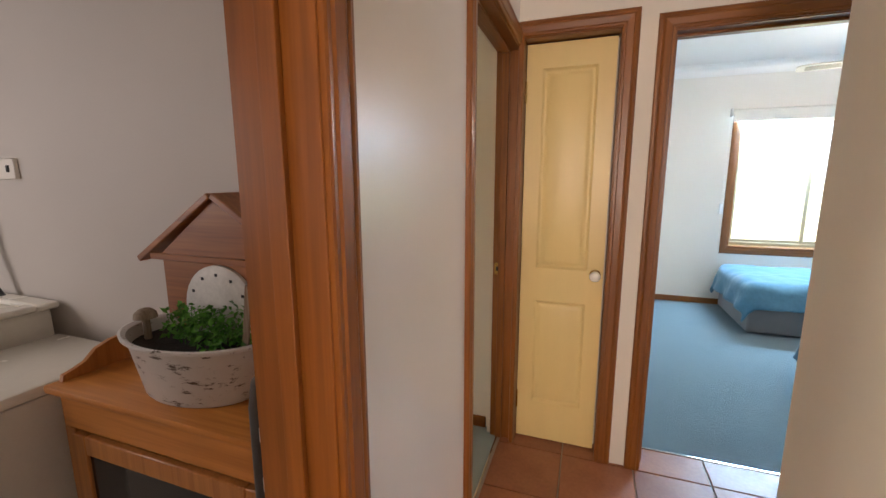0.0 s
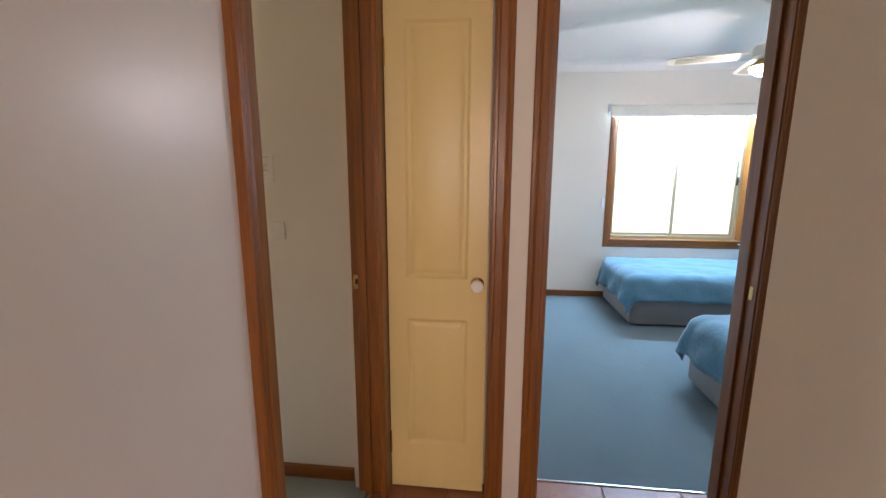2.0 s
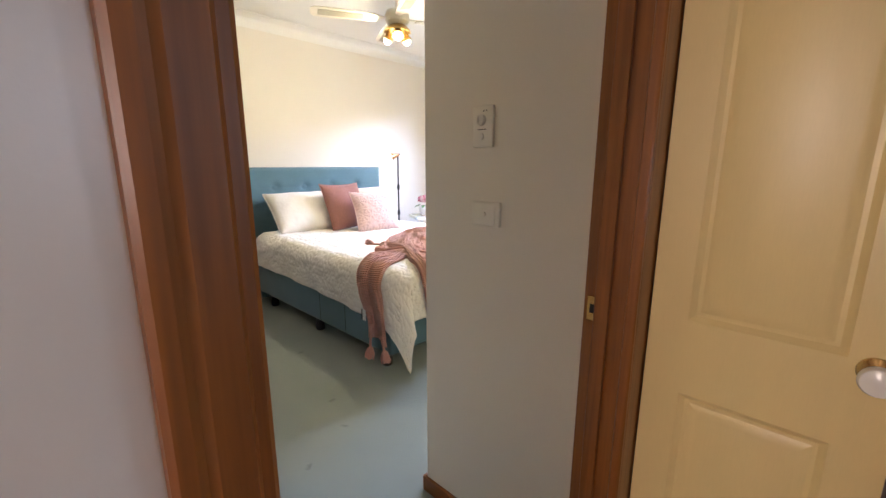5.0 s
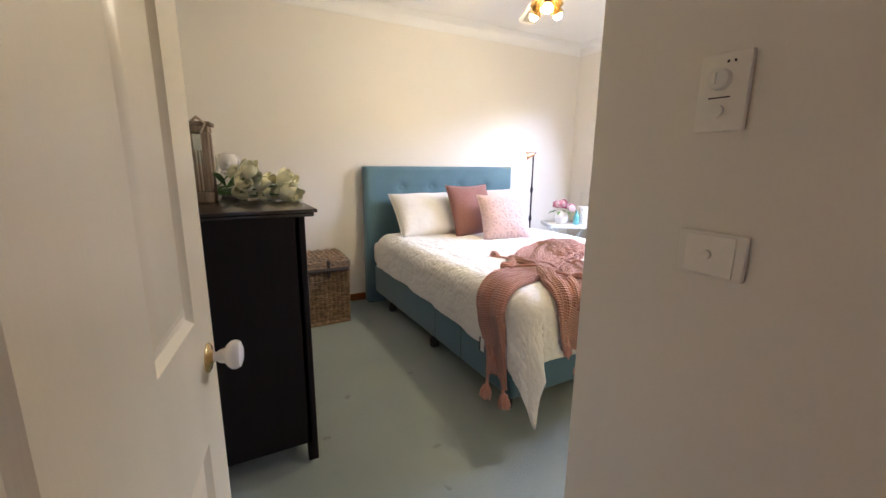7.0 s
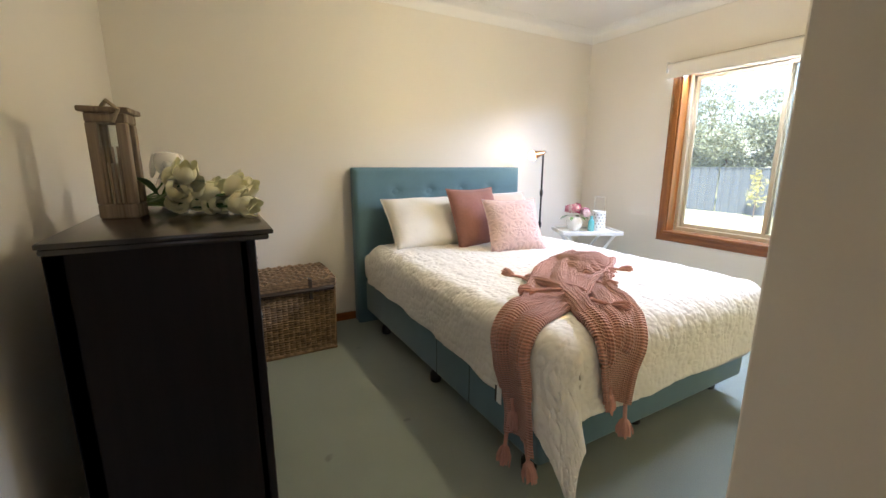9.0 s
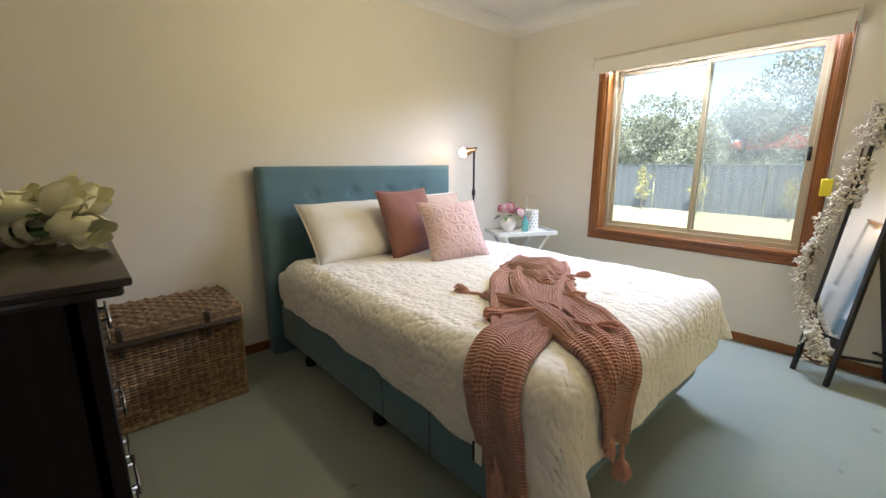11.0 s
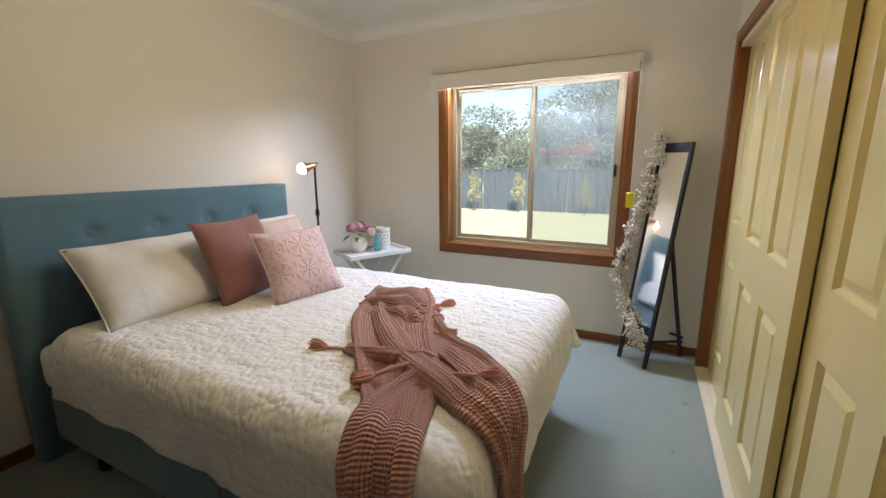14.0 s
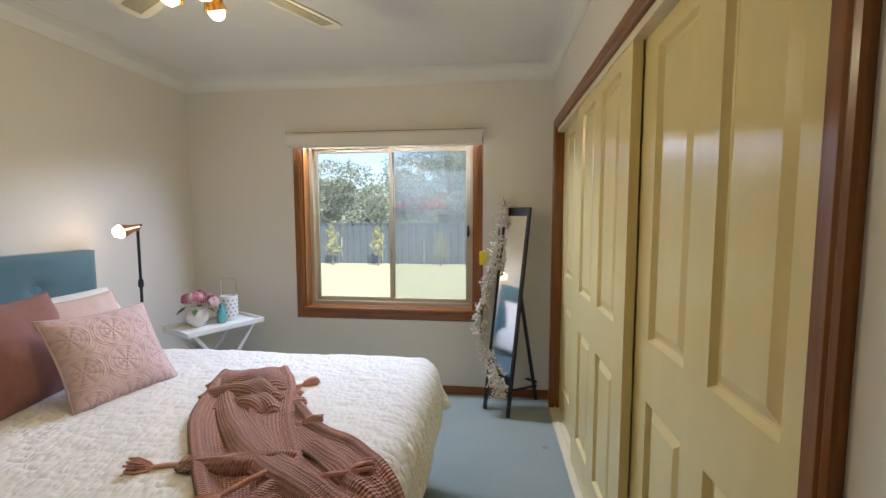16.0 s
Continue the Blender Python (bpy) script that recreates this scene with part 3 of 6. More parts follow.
door_1 = doorway("door_frame_1", "varnished timber frame of the main bedroom doorway", "y", HALL_X, 1, 3.11, 3.908, HEAD, 0.108, (True, False), width=0.068, stop=0.045)
door_2 = doorway("door_frame_2", "varnished timber frame of the second bedroom doorway", "x", END_Y, -1, -0.64, 0.085, HEAD, 0.13, stop=0.05)
door_3 = doorway("door_frame_3", "varnished timber frame of the narrow hall closet", "x", END_Y, -1, -1.256, -0.848, 2.02, 0.13, (False, True), stop=0.0)
part("corner_trim", box(-1.279, -1.2555, END_Y - 0.017, END_Y, 0, 2.09, 0.004), TRIM, door_3)
door_4 = doorway("door_frame_4", "varnished timber frame of the laundry doorway", "y", HALL_X, 1, 1.54, 2.36, HEAD, 0.15, stop=0.055)
casing("architrave", door_1, lambda s, u, v: (ROOM_E - v - 0.002, 3.106 - u, s), HEAD + 0.004, TRIM, False, True)


def strike(parent, x, y, z, along="x", facing=-1):
    p = part("strike_plate", box(x - 0.013, x + 0.013, y - 0.002, y + 0.002, z - 0.03, z + 0.03, 0.001), BRASS, parent, "small brass strike plate")
    part("latch_hole", box(x - 0.006, x + 0.006, y - 0.003, y + 0.003, z - 0.011, z + 0.011), BLACK, p)


part("jamb", box(-1.412, -1.388, 3.091, 3.110, 0, HEAD, 0.001), TRIM, door_1)
strike(door_1, -1.366, 3.907, 0.94)
part("strike_plate", box(0.083, 0.086, 3.90, 3.922, 0.915, 0.965, 0.001), BRASS, door_2, "small brass strike plate")


def hinge(parent, x, y, z):
    part("hinge", join(tube([(x, y, z - 0.05), (x, y, z + 0.05)], 0.006, 8), box(x - 0.014, x + 0.014, y + 0.002, y + 0.005, z - 0.05, z + 0.05)), BRASS, parent, "brass butt hinge")


hinge(door_3, -1.254, 3.956, 1.80)
hinge(door_3, -1.254, 3.956, 0.22)
part("hinge", box(-0.6405, -0.637, 3.95, 3.975, 1.73, 1.83, 0.001), BRASS, door_2, "brass butt hinge")


def leaf(parent, w, h, t, cols, rows, mat, bevel=0.016, depth=0.009):
    """A moulded door in the xz plane, from x = 0 to w and y = 0 to t: the framing and, as parts of it, its sunk panels. cols and rows: spans of the panels."""
    bm = bmesh.new()
    xs = sorted({0.0, w, *[c for s in cols for c in s]})
    zs = sorted({0.0, h, *[c for s in rows for c in s]})
    panels = []
    for x0, x1 in zip(xs, xs[1:]):
        for z0, z1 in zip(zs, zs[1:]):
            sunk = (x0, x1) in cols and (z0, z1) in rows
            pm = bmesh.new() if sunk else bm
            for yy, sg in ((0.0, 1), (t, -1)):
                if sunk:
                    loops = []
                    for d, k in ((0, 0), (0.004, 0.4), (0.012, 1.0), (0.020, 1.0), (0.020 + bevel, 0.35), (0.024 + bevel, 0.25)):
                        y = yy + sg * depth * k
                        loops.append([pm.verts.new(p) for p in ((x0 + d, y, z0 + d), (x1 - d, y, z0 + d), (x1 - d, y, z1 - d), (x0 + d, y, z1 - d))])
                    for a, b in zip(loops, loops[1:]):
                        for k in range(4):
                            pm.faces.new((a[k], a[(k + 1) % 4], b[(k + 1) % 4], b[k]))
                    pm.faces.new(loops[-1])
                else:
                    bm.faces.new([bm.verts.new(p) for p in ((x0, yy, z0), (x1, yy, z0), (x1, yy, z1), (x0, yy, z1))])
            if sunk:
                panels.append(pm)
    for p in (((0, 0, 0), (0, t, 0), (0, t, h), (0, 0, h)), ((w, 0, 0), (w, t, 0), (w, t, h), (w, 0, h)), ((0, 0, h), (w, 0, h), (w, t, h), (0, t, h)), ((0, 0, 0), (w, 0, 0), (w, t, 0), (0, t, 0))):
        bm.faces.new([bm.verts.new(q) for q in p])
    bmesh.ops.remove_doubles(bm, verts=bm.verts, dist=0.00005)
    frame_part = part("door_framing", bm, mat, parent, limit=20)
    for pm in panels:
        part("panel", pm, mat, frame_part, limit=20)


def door_knob(parent, m, label="white porcelain knob on a brass rose"):
    """Knob standing out along +y of m."""
    up = m @ pose(0, 0, 0, -90) @ Matrix.Diagonal((0.84, 0.84, 0.68, 1))
    k = part("knob", moved(lathe([(0.010, 0.008), (0.010, 0.022), (0.014, 0.028), (0.016, 0.04), (0.024, 0.047), (0.030, 0.056), (0.031, 0.066), (0.027, 0.077), (0.014, 0.083), (0.002, 0.084)], 28), up), PORCELAIN, parent, label)
    part("rose", moved(lathe([(0.031, 0), (0.031, 0.003), (0.027, 0.007), (0.017, 0.009), (0.012, 0.014), (0.002, 0.014)], 28), up), BRASS, k)


# hall closet door, shut
closet = thing("closet_door", "narrow cream two-panel closet door, shut", "door", at=(-1.252, 3.955, 0.008))
leaf(closet, 0.396, 2.005, 0.035, [(0.075, 0.321)], [(0.21, 0.77), (0.94, 1.895)], CLOSET_CREAM)
door_knob(closet, pose(0.358, 0, 0.925, 0, 0, 180))

# bedroom door, standing open against the south wall
entry_door = thing("bedroom_door", "cream four-panel bedroom door standing open", "door", at=(-1.415, 3.10, 0.012), turn=180 - 9.9)
leaf(entry_door, 0.80, 1.965, 0.035, [(0.11, 0.29), (0.51, 0.69)], [(0.21, 0.79), (1.005, 1.85)], CREAM_PALE)
door_knob(entry_door, pose(0.745, 0.0, 0.92, 0, 0, 180))


# skirting boards
def skirting(name, x0, y0, x1, y1, nx, ny, h=0.065, t=0.013):
    lo, hi = (min(x0, x1, x0 + nx * t, x1 + nx * t), min(y0, y1, y0 + ny * t, y1 + ny * t)), (max(x0, x1, x0 + nx * t, x1 + nx * t), max(y0, y1, y0 + ny * t, y1 + ny * t))
    return structure(name, box(lo[0], hi[0], lo[1], hi[1], 0, h, 0.003), TRIM_X if ny else TRIM_Y, "varnished timber skirting board")


skirting("baseboard_west", ROOM_W, ROOM_S, ROOM_W, ROOM_N, 1, 0)
skirting("baseboard_north", ROOM_W + 0.014, ROOM_N, WARD_X, ROOM_N, 0, -1)
skirting("baseboard_south", ROOM_W + 0.014, ROOM_S, -2.3, ROOM_S, 0, 1)
skirting("baseboard_nib", WARD_X, 3.97, ROOM_E - 0.016, 3.97, 0, -1)
skirting("baseboard_wardrobe_south", WARD_X, 3.957, WARD_X, 4.32, -1, 0)
skirting("baseboard_room_two", ROOM2_W, ROOM2_N, ROOM2_E, ROOM2_N, 0, -1)
skirting("baseboard_room_two_west", ROOM2_W, END_BACK + 0.03, ROOM2_W, ROOM2_N - 0.014, 1, 0)


# ---- windows ----
def sliding_window(name, win, wall_y, label, blind_drop, group=""):
    a, b, c, d = win
    w = tagged(new(name), label, "window", kind="structure")
    y = wall_y
    # timber reveal lining and architraves
    part("window_reveal", box(a, a + 0.02, y - 0.001, y + 0.10, c, d), TRIM, w)
    part("window_reveal", box(b - 0.02, b, y - 0.001, y + 0.10, c, d), TRIM, w)
    part("window_reveal", box(a + 0.02, b - 0.02, y - 0.001, y + 0.10, d - 0.02, d), TRIM_X, w)
    part("window_sill", box(a - 0.002, b + 0.002, y - 0.024, y + 0.10, c, c + 0.022, 0.003), TRIM_X, w)
    casing("architrave", w, lambda s, u, v: (a + 0.004 - u, y - v, c + s), d - c, TRIM, True, True)
    casing("architrave", w, lambda s, u, v: (b - 0.004 + u, y - v, c + s), d - c, TRIM, True, True)
    casing("architrave", w, lambda s, u, v: (a + s, y - v, c + 0.001 - u), b - a, TRIM_X, True, True)
    casing("architrave", w, lambda s, u, v: (a + s, y - v, d - 0.001 + u), b - a, TRIM_X, True, True)
    # aluminium frame
    f0, f1, y0 = a + 0.02, b - 0.02, y + 0.10
    part("window_frame", join(box(f0, f0 + 0.03, y0, y0 + 0.07, c + 0.022, d - 0.02, 0.002), box(f1 - 0.03, f1, y0, y0 + 0.07, c + 0.022, d - 0.02, 0.002),
                              box(f0 + 0.03, f1 - 0.03, y0, y0 + 0.07, c + 0.022, c + 0.055, 0.002), box(f0 + 0.03, f1 - 0.03, y0, y0 + 0.07, d - 0.05, d - 0.02, 0.002)), ALU, w, "almond aluminium frame")
    m = (f0 + f1) / 2 + 0.01
    for nm, x0, x1, yy in (("fixed_sash", f0 + 0.03, m + 0.018, y0 + 0.040), ("sliding_sash", m - 0.018, f1 - 0.03, y0 + 0.012)):
        z0, z1 = c + 0.055, d - 0.05
        s = part(nm, join(box(x0, x0 + 0.028, yy, yy + 0.022, z0, z1, 0.002), box(x1 - 0.028, x1, yy, yy + 0.022, z0, z1, 0.002),
                          box(x0 + 0.028, x1 - 0.028, yy, yy + 0.022, z0, z0 + 0.03, 0.002), box(x0 + 0.028, x1 - 0.028, yy, yy + 0.022, z1 - 0.03, z1, 0.002)), ALU, w)
        p = part("pane", box(x0 + 0.028, x1 - 0.028, yy + 0.009, yy + 0.013, z0 + 0.03, z1 - 0.03), GLASS, s)
        p.visible_shadow = False
        if nm == "sliding_sash":
            part("sash_latch", join(box(x1 - 0.022, x1 - 0.002, yy - 0.018, yy, 1.27, 1.36, 0.005), box(x1 - 0.018, x1 - 0.006, yy - 0.028, yy - 0.016, 1.30, 1.335, 0.003)), BLACK, s, "black sash latch")
    fl = part("insect_screen", box(m, f1 - 0.03, y0 + 0.058, y0 + 0.060, c + 0.055, d - 0.05), SCREEN, w, "grey insect mesh over the sliding half")
    fl.visible_shadow = False
    # brick reveal outside
    part("outer_sill", box(a - 0.02, b + 0.02, y + 0.175, y + 0.28, c - 0.06, c - 0.002, 0.004), material("outer_brick_sill", (0.28, 0.12, 0.08), 0.9, 0.3, 12, 0.4, 90), w)
    return w


window_1 = sliding_window("window_1", WIN1, ROOM_N, "sliding window with varnished timber surround and almond aluminium sashes", 0.1)
window_2 = sliding_window("window_2", WIN2, ROOM2_N, "sliding window with timber surround in the second bedroom", 0.1)


def roller_blind(x0, x1, y, z0, z1, label):
    b = thing("roller_blind", label, "blind")
    part("roll", moved(lathe([(0.028, 0), (0.030, 0.004), (0.030, x1 - x0 - 0.004), (0.028, x1 - x0)], 20), pose(x0, y - 0.048, z1 - 0.032, 0, 90, 0)), BLIND, b)
    part("fabric", box(x0 + 0.012, x1 - 0.012, y - 0.079, y - 0.077, z0, z1 - 0.03), BLIND, b)
    part("bottom_rail", tube([(x0 + 0.012, y - 0.078, z0), (x1 - 0.012, y - 0.078, z0)], 0.007, 8), BLIND, b)
    for x in (x0 - 0.006, x1 + 0.002):
        part("bracket", box(x, x + 0.004, y - 0.085, y - 0.0, z1 - 0.075, z1 + 0.01, 0.001), WHITE_PAINT, b)
    return b


blind = roller_blind(-4.075, -2.515, ROOM_N - 0.001, 1.975, 2.095, "cream roller blind rolled up above the window")
blind_two = roller_blind(0.41, 1.97, ROOM2_N - 0.001, 1.985, 2.105, "white roller blind rolled up above the window")
CORD = material("cord", (0.7, 0.66, 0.58), 0.6, 0.05, 20, 0)
YELLOW_TAG = material("yellow_plastic", (0.75, 0.62, 0.03), 0.4, 0.05, 20, 0)
part("cord", tube([(-2.518, ROOM_N - 0.06, 2.06), (-2.518, ROOM_N - 0.055, 1.16)], 0.0025, 6), CORD, blind)
part("cord_tag", box(-2.545, -2.49, ROOM_N - 0.066, ROOM_N - 0.044, 1.06, 1.165, 0.004), YELLOW_TAG, blind, "yellow plastic safety tag")
part("cord", tube([(0.405, ROOM2_N - 0.06, 2.06), (0.402, ROOM2_N - 0.055, 1.10)], 0.0025, 6), CORD, blind_two)
part("cord_tensioner", box(0.385, 0.42, ROOM2_N - 0.07, ROOM2_N - 0.03, 1.02, 1.13, 0.004), WHITE_PAINT, blind_two, "white cord tensioner")


# ---- bedroom: wardrobe ----
WARD_A, WARD_B, WARD_TOP = 4.405, 6.77, 2.05
door_5 = doorway("door_frame_5", "varnished timber surround of the built-in wardrobe", "y", WARD_X, -1, WARD_A, WARD_B, WARD_TOP, 0.11, stop=0.0, width=0.062)
part("floor_track", join(box(WARD_X - 0.026, WARD_X + 0.085, WARD_A, WARD_B, 0, 0.02, 0.003), box(WARD_X + 0.018, WARD_X + 0.024, WARD_A, WARD_B, 0.02, 0.028)), CREAM_PALE, door_5, "cream floor track")
part("head_track", box(WARD_X + 0.004, WARD_X + 0.09, WARD_A, WARD_B, WARD_TOP - 0.03, WARD_TOP - 0.001), CREAM_PALE, door_5, "cream head track")
structure("wall_wardrobe_inner_sides", join(box(WARD_X + 0.11, -1.30, 4.28, 4.36, 0, CEIL), box(WARD_X + 0.11, -1.30, 6.82, 6.9, 0, CEIL)), PAINT, "plain inner wardrobe walls")


def wardrobe_door(y0, y1, x):
    d = thing("wardrobe_door", "cream four-panel sliding wardrobe door with moulded woodgrain panels", "door", "sliding wardrobe doors", at=(x, y0, 0.025), turn=90)
    w = y1 - y0
    m = w / 2
    leaf(d, w, 2.0, 0.034, [(0.123, m - 0.060), (m + 0.060, w - 0.123)], [(0.19, 0.797), (1.001, 1.935)], CREAM, 0.024, 0.016)
    return d


wardrobe_door(WARD_A + 0.003, 5.268, WARD_X + 0.084)
wardrobe_door(5.255, 6.115, WARD_X + 0.042)
wardrobe_door(5.905, WARD_B - 0.003, WARD_X + 0.084)

# ---- bedroom: bed ----
BX0, BX1, BY0, BY1, BTOP, BR = -4.80, -2.745, 4.45, 5.985, 0.645, 0.10
bed = thing("bed", "teal upholstered queen bed with a buttoned headboard", "bed", at=(0, 0, 0))


def headboard():
    y0, y1, z1 = 4.40, 5.99, 1.235
    buttons = [(4.74 + i * 0.303, z) for i in range(4) for z in (1.045, 0.78)]

    def f(u, v):
        y, z = y0 + u * (y1 - y0), 0.0 + v * z1
        e = min(u * (y1 - y0), (1 - u) * (y1 - y0), (1 - v) * z1)
        d = 0.0
        for by, bz in buttons:
            r = math.hypot(y - by, z - bz)
            d += 0.022 * math.exp(-(r / 0.045) ** 2)
            if abs(z - bz) < 0.05:
                d += 0.004 * math.exp(-((z - bz) / 0.02) ** 2) * math.exp(-(r / 0.15) ** 2)
        rnd = 0.02 * (1 - min(1, e / 0.03)) ** 2
        return (-4.838 - d - rnd, y, z)

    front = sheet(130, 96, f, lambda u, v: (u * 1.59, v * z1))
    back = box(-4.945, -4.856, y0, y1, 0, z1, 0.012, 2)
    hb = part("headboard", join(front, back), UPHOL, bed, limit=60)
    for by, bz in buttons:
        part("button", moved(lathe([(0.012, 0), (0.011, 0.004), (0.006, 0.007), (0.001, 0.008)], 12), pose(-4.862, by, bz, 0, 90)), UPHOL, hb)


headboard()
part("bed_base", box(-4.82, -2.81, 4.455, 5.955, 0.11, 0.37, 0.025, 3), UPHOL, bed, limit=60)
SEAM = material("dark_seam", (0.03, 0.055, 0.07), 0.9, 0.1, 30, 0)
for x in (-3.63, -3.30):
    part("base_seam", box(x - 0.0025, x + 0.0025, 4.4535, 4.4575, 0.125, 0.36), SEAM, bed)
for x in (-4.55, -3.76, -2.93):
    for y in (4.52, 5.20, 5.87):
        part("foot", lathe([(0.030, 0), (0.034, 0.006), (0.034, 0.05), (0.026, 0.06), (0.022, 0.112)], 16, (x, y, 0)), BLACK, bed, "black plastic castor cup")
part("mattress", box(-4.82, -2.82, 4.44, 5.95, 0.371, 0.58, 0.05, 3), LINEN, bed, limit=60)
part("sheet_edge", box(-2.83, -2.79, 5.55, 5.965, 0.24, 0.45, 0.015, 2), SHEET, bed, "grey mattress skirt showing below the quilt")


def drape(px, py, lift=0.0):
    """Where a flat cloth's point (px, py) comes to lie on the bed: over the top, round the edge and down."""
    sx = max(0.0, px - (BX1 - BR))
    lo, hi = max(0.0, (BY0 + BR) - py), max(0.0, py - (BY1 - BR))
    sy = -lo if lo > 0 else hi
    s = math.hypot(sx, sy)
    if hi > 0 and sx > 0 and s > 0.36:
        sx, sy, s = sx * 0.36 / s, sy * 0.36 / s, 0.36 + (s - 0.36) * 0.12
        sx, sy = sx * s / 0.36, sy * s / 0.36
    top = BTOP + 0.012 * noise.noise(Vector((px * 2.3, py * 2.3, 5.0))) - 0.03 * max(0, (px + 3.2)) ** 2
    cx, cy = min(px, BX1 - BR), min(max(py, BY0 + BR), BY1 - BR)
    if s < 1e-6:
        return Vector((px, py, top + lift))
    dx, dy = sx / s, sy / s
    r = BR + lift
    if s < BR * math.pi / 2:
        a = s / BR
        out, down = r * math.sin(a), BR - r * math.cos(a)
    else:
        rest = s - BR * math.pi / 2
        wave = 0.012 * math.sin(px * 17 + 1.3) * math.sin(py * 13 + 0.4) * min(1, rest * 4)
        both = min(1.0, min(abs(sx), abs(sy)) / 0.12)
        out, down = r + 0.05 * rest + wave * (1 - both) + (0.05 + (0.22 if hi > 0 else 0.0)) * both * rest, BR + rest * (0.72 if hi > 0 and sx > 0 else 1.0)
        if lo > 0:
            cx += 0.34 * both * rest
            down += 0.22 * both * rest
    return Vector((cx + dx * out, cy + dy * out, max(0.03 + lift, top - down)))


def quilt():
    x0, y0 = -4.66, BY0 + BR - 0.32
    x1, y1 = BX1 - BR + 0.35, BY1 - BR + 0.30

    def f(u, v):
        px = x0 + u * (x1 - x0)
        low = y0 - 0.07 * u * u
        py = low + v * (y1 - low)
        p = drape(px, py)
        w = Vector((px * 19 + 1.6 * noise.noise(Vector((px * 7, py * 7, 3.0))), py * 34, 1.0))
        k = 0.007 * (0.5 - abs(noise.noise(w))) + 0.006 * noise.noise(Vector((px * 12, py * 17, 2.0)))
        if u < 0.08:
            p.z += 0.012 * math.sin(min(1, u / 0.08) * math.pi)
        inside = drape(px, py, 0.02) - p
        return p + inside.normalized() * (k + 0.004)

    q = thing("quilt", "white ruched cotton quilt spread over the bed", "quilt")
    ob = part("quilt_cover", sheet(280, 260, f, lambda u, v: (u * (x1 - x0), v * (y1 - y0))), DUVET, q, limit=180)
    thick(ob, 0.014, 1.0)
    rim = [f(k / 90, 0.0) for k in range(91)] + [f(1.0, k / 90) for k in range(1, 91)] + [f(1 - k / 90, 1.0) for k in range(1, 91)]
    part("hem", tube(rim, 0.008, 6), LINEN, q, "stitched white hem", limit=180)


quilt()


def run_of(rows):
    """Length run along the middle of a strip, so that its ribs keep an even pitch."""
    steps = [0.0]
    for k in range(60):
        p, q = lerp_rows(rows, k / 60), lerp_rows(rows, (k + 1) / 60)
        steps.append(steps[-1] + math.hypot(p[0] + p[2] - q[0] - q[2], p[1] + p[3] - q[1] - q[3]) / 2)

    def along(u):
        i = min(int(u * 60), 59)
        return steps[i] + (u * 60 - i) * (steps[i + 1] - steps[i])

    return along


def throw_strip(rows, seg_u, seg_v, folds, lift, uv0=0.0):
    def f(u, v):
        a = lerp_rows(rows, u)
        px, py = a[0] + v * (a[2] - a[0]), a[1] + v * (a[3] - a[1])
        h = lift + 0.009 * max(0.0, math.sin(v * math.pi * folds + 1.7 * u + 0.5)) + 0.010 * math.sin(u * 9 + v * 4) * math.sin(v * math.pi)
        h += 0.008 * noise.noise(Vector((px * 9, py * 9, 7 + uv0)))
        h += 0.016 * math.exp(-((v - 0.04) / 0.05) ** 2) + 0.016 * math.exp(-((v - 0.96) / 0.05) ** 2)
        return drape(px, py, max(0.012, h))

    width = sum(math.hypot(r[2] - r[0], r[3] - r[1]) for r in rows) / len(rows) * 1.2
    along = run_of(rows)
    return sheet(seg_u, seg_v, f, lambda u, v: (along(u) + uv0, v * width))


throw = thing("throw_blanket", "dusty pink knitted throw with tassels, rumpled over the bed", "blanket")
LEG_A = [(-3.74, 5.55, -3.47, 5.66), (-3.67, 5.36, -3.33, 5.46), (-3.55, 5.1, -3.19, 5.16), (-3.31, 4.81, -3.02, 4.88), (-3.09, 4.57, -2.92, 4.6), (-3.01, 4.41, -2.87, 4.43), (-2.97, 4.22, -2.81, 4.24), (-2.93, 4.08, -2.79, 4.1)]
LEG_B = [(-3.46, 5.32, -3.32, 5.42), (-3.30, 5.08, -3.16, 5.22), (-3.12, 4.88, -3.01, 5.10), (-2.98, 4.75, -2.87, 5.02), (-2.84, 4.66, -2.76, 4.92), (-2.70, 4.64, -2.63, 4.84), (-2.54, 4.68, -2.51, 4.80)]
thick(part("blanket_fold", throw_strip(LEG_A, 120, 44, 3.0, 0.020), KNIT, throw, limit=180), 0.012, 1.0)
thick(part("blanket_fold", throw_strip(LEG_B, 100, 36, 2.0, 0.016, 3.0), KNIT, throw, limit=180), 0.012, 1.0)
# soft rolls where the knit is gathered and folded back on itself
def throw_roll(rows, hump, lift, seg_u=90, seg_v=26, uv0=0.0):
    def f(u, v):
        a = lerp_rows(rows, u)
        px, py = a[0] + v * (a[2] - a[0]), a[1] + v * (a[3] - a[1])
        end = min(1.0, u / 0.10, (1 - u) / 0.10) ** 0.5
        dome = max(0.0, math.sin(math.pi * v)) ** 0.55
        h = lift + hump * dome * end * (1 + 0.35 * math.sin(u * 7 + uv0)) + 0.009 * noise.noise(Vector((px * 11, py * 11, uv0)))
        h += 0.007 * math.sin(v * math.pi * 3 + u * 5 + uv0) * dome
        return drape(px, py, max(0.014, h))

    width = sum(math.hypot(r[2] - r[0], r[3] - r[1]) for r in rows) / len(rows) * 1.6
    along = run_of(rows)
    return sheet(seg_u, seg_v, f, lambda u, v: (along(u) + uv0, v * width))


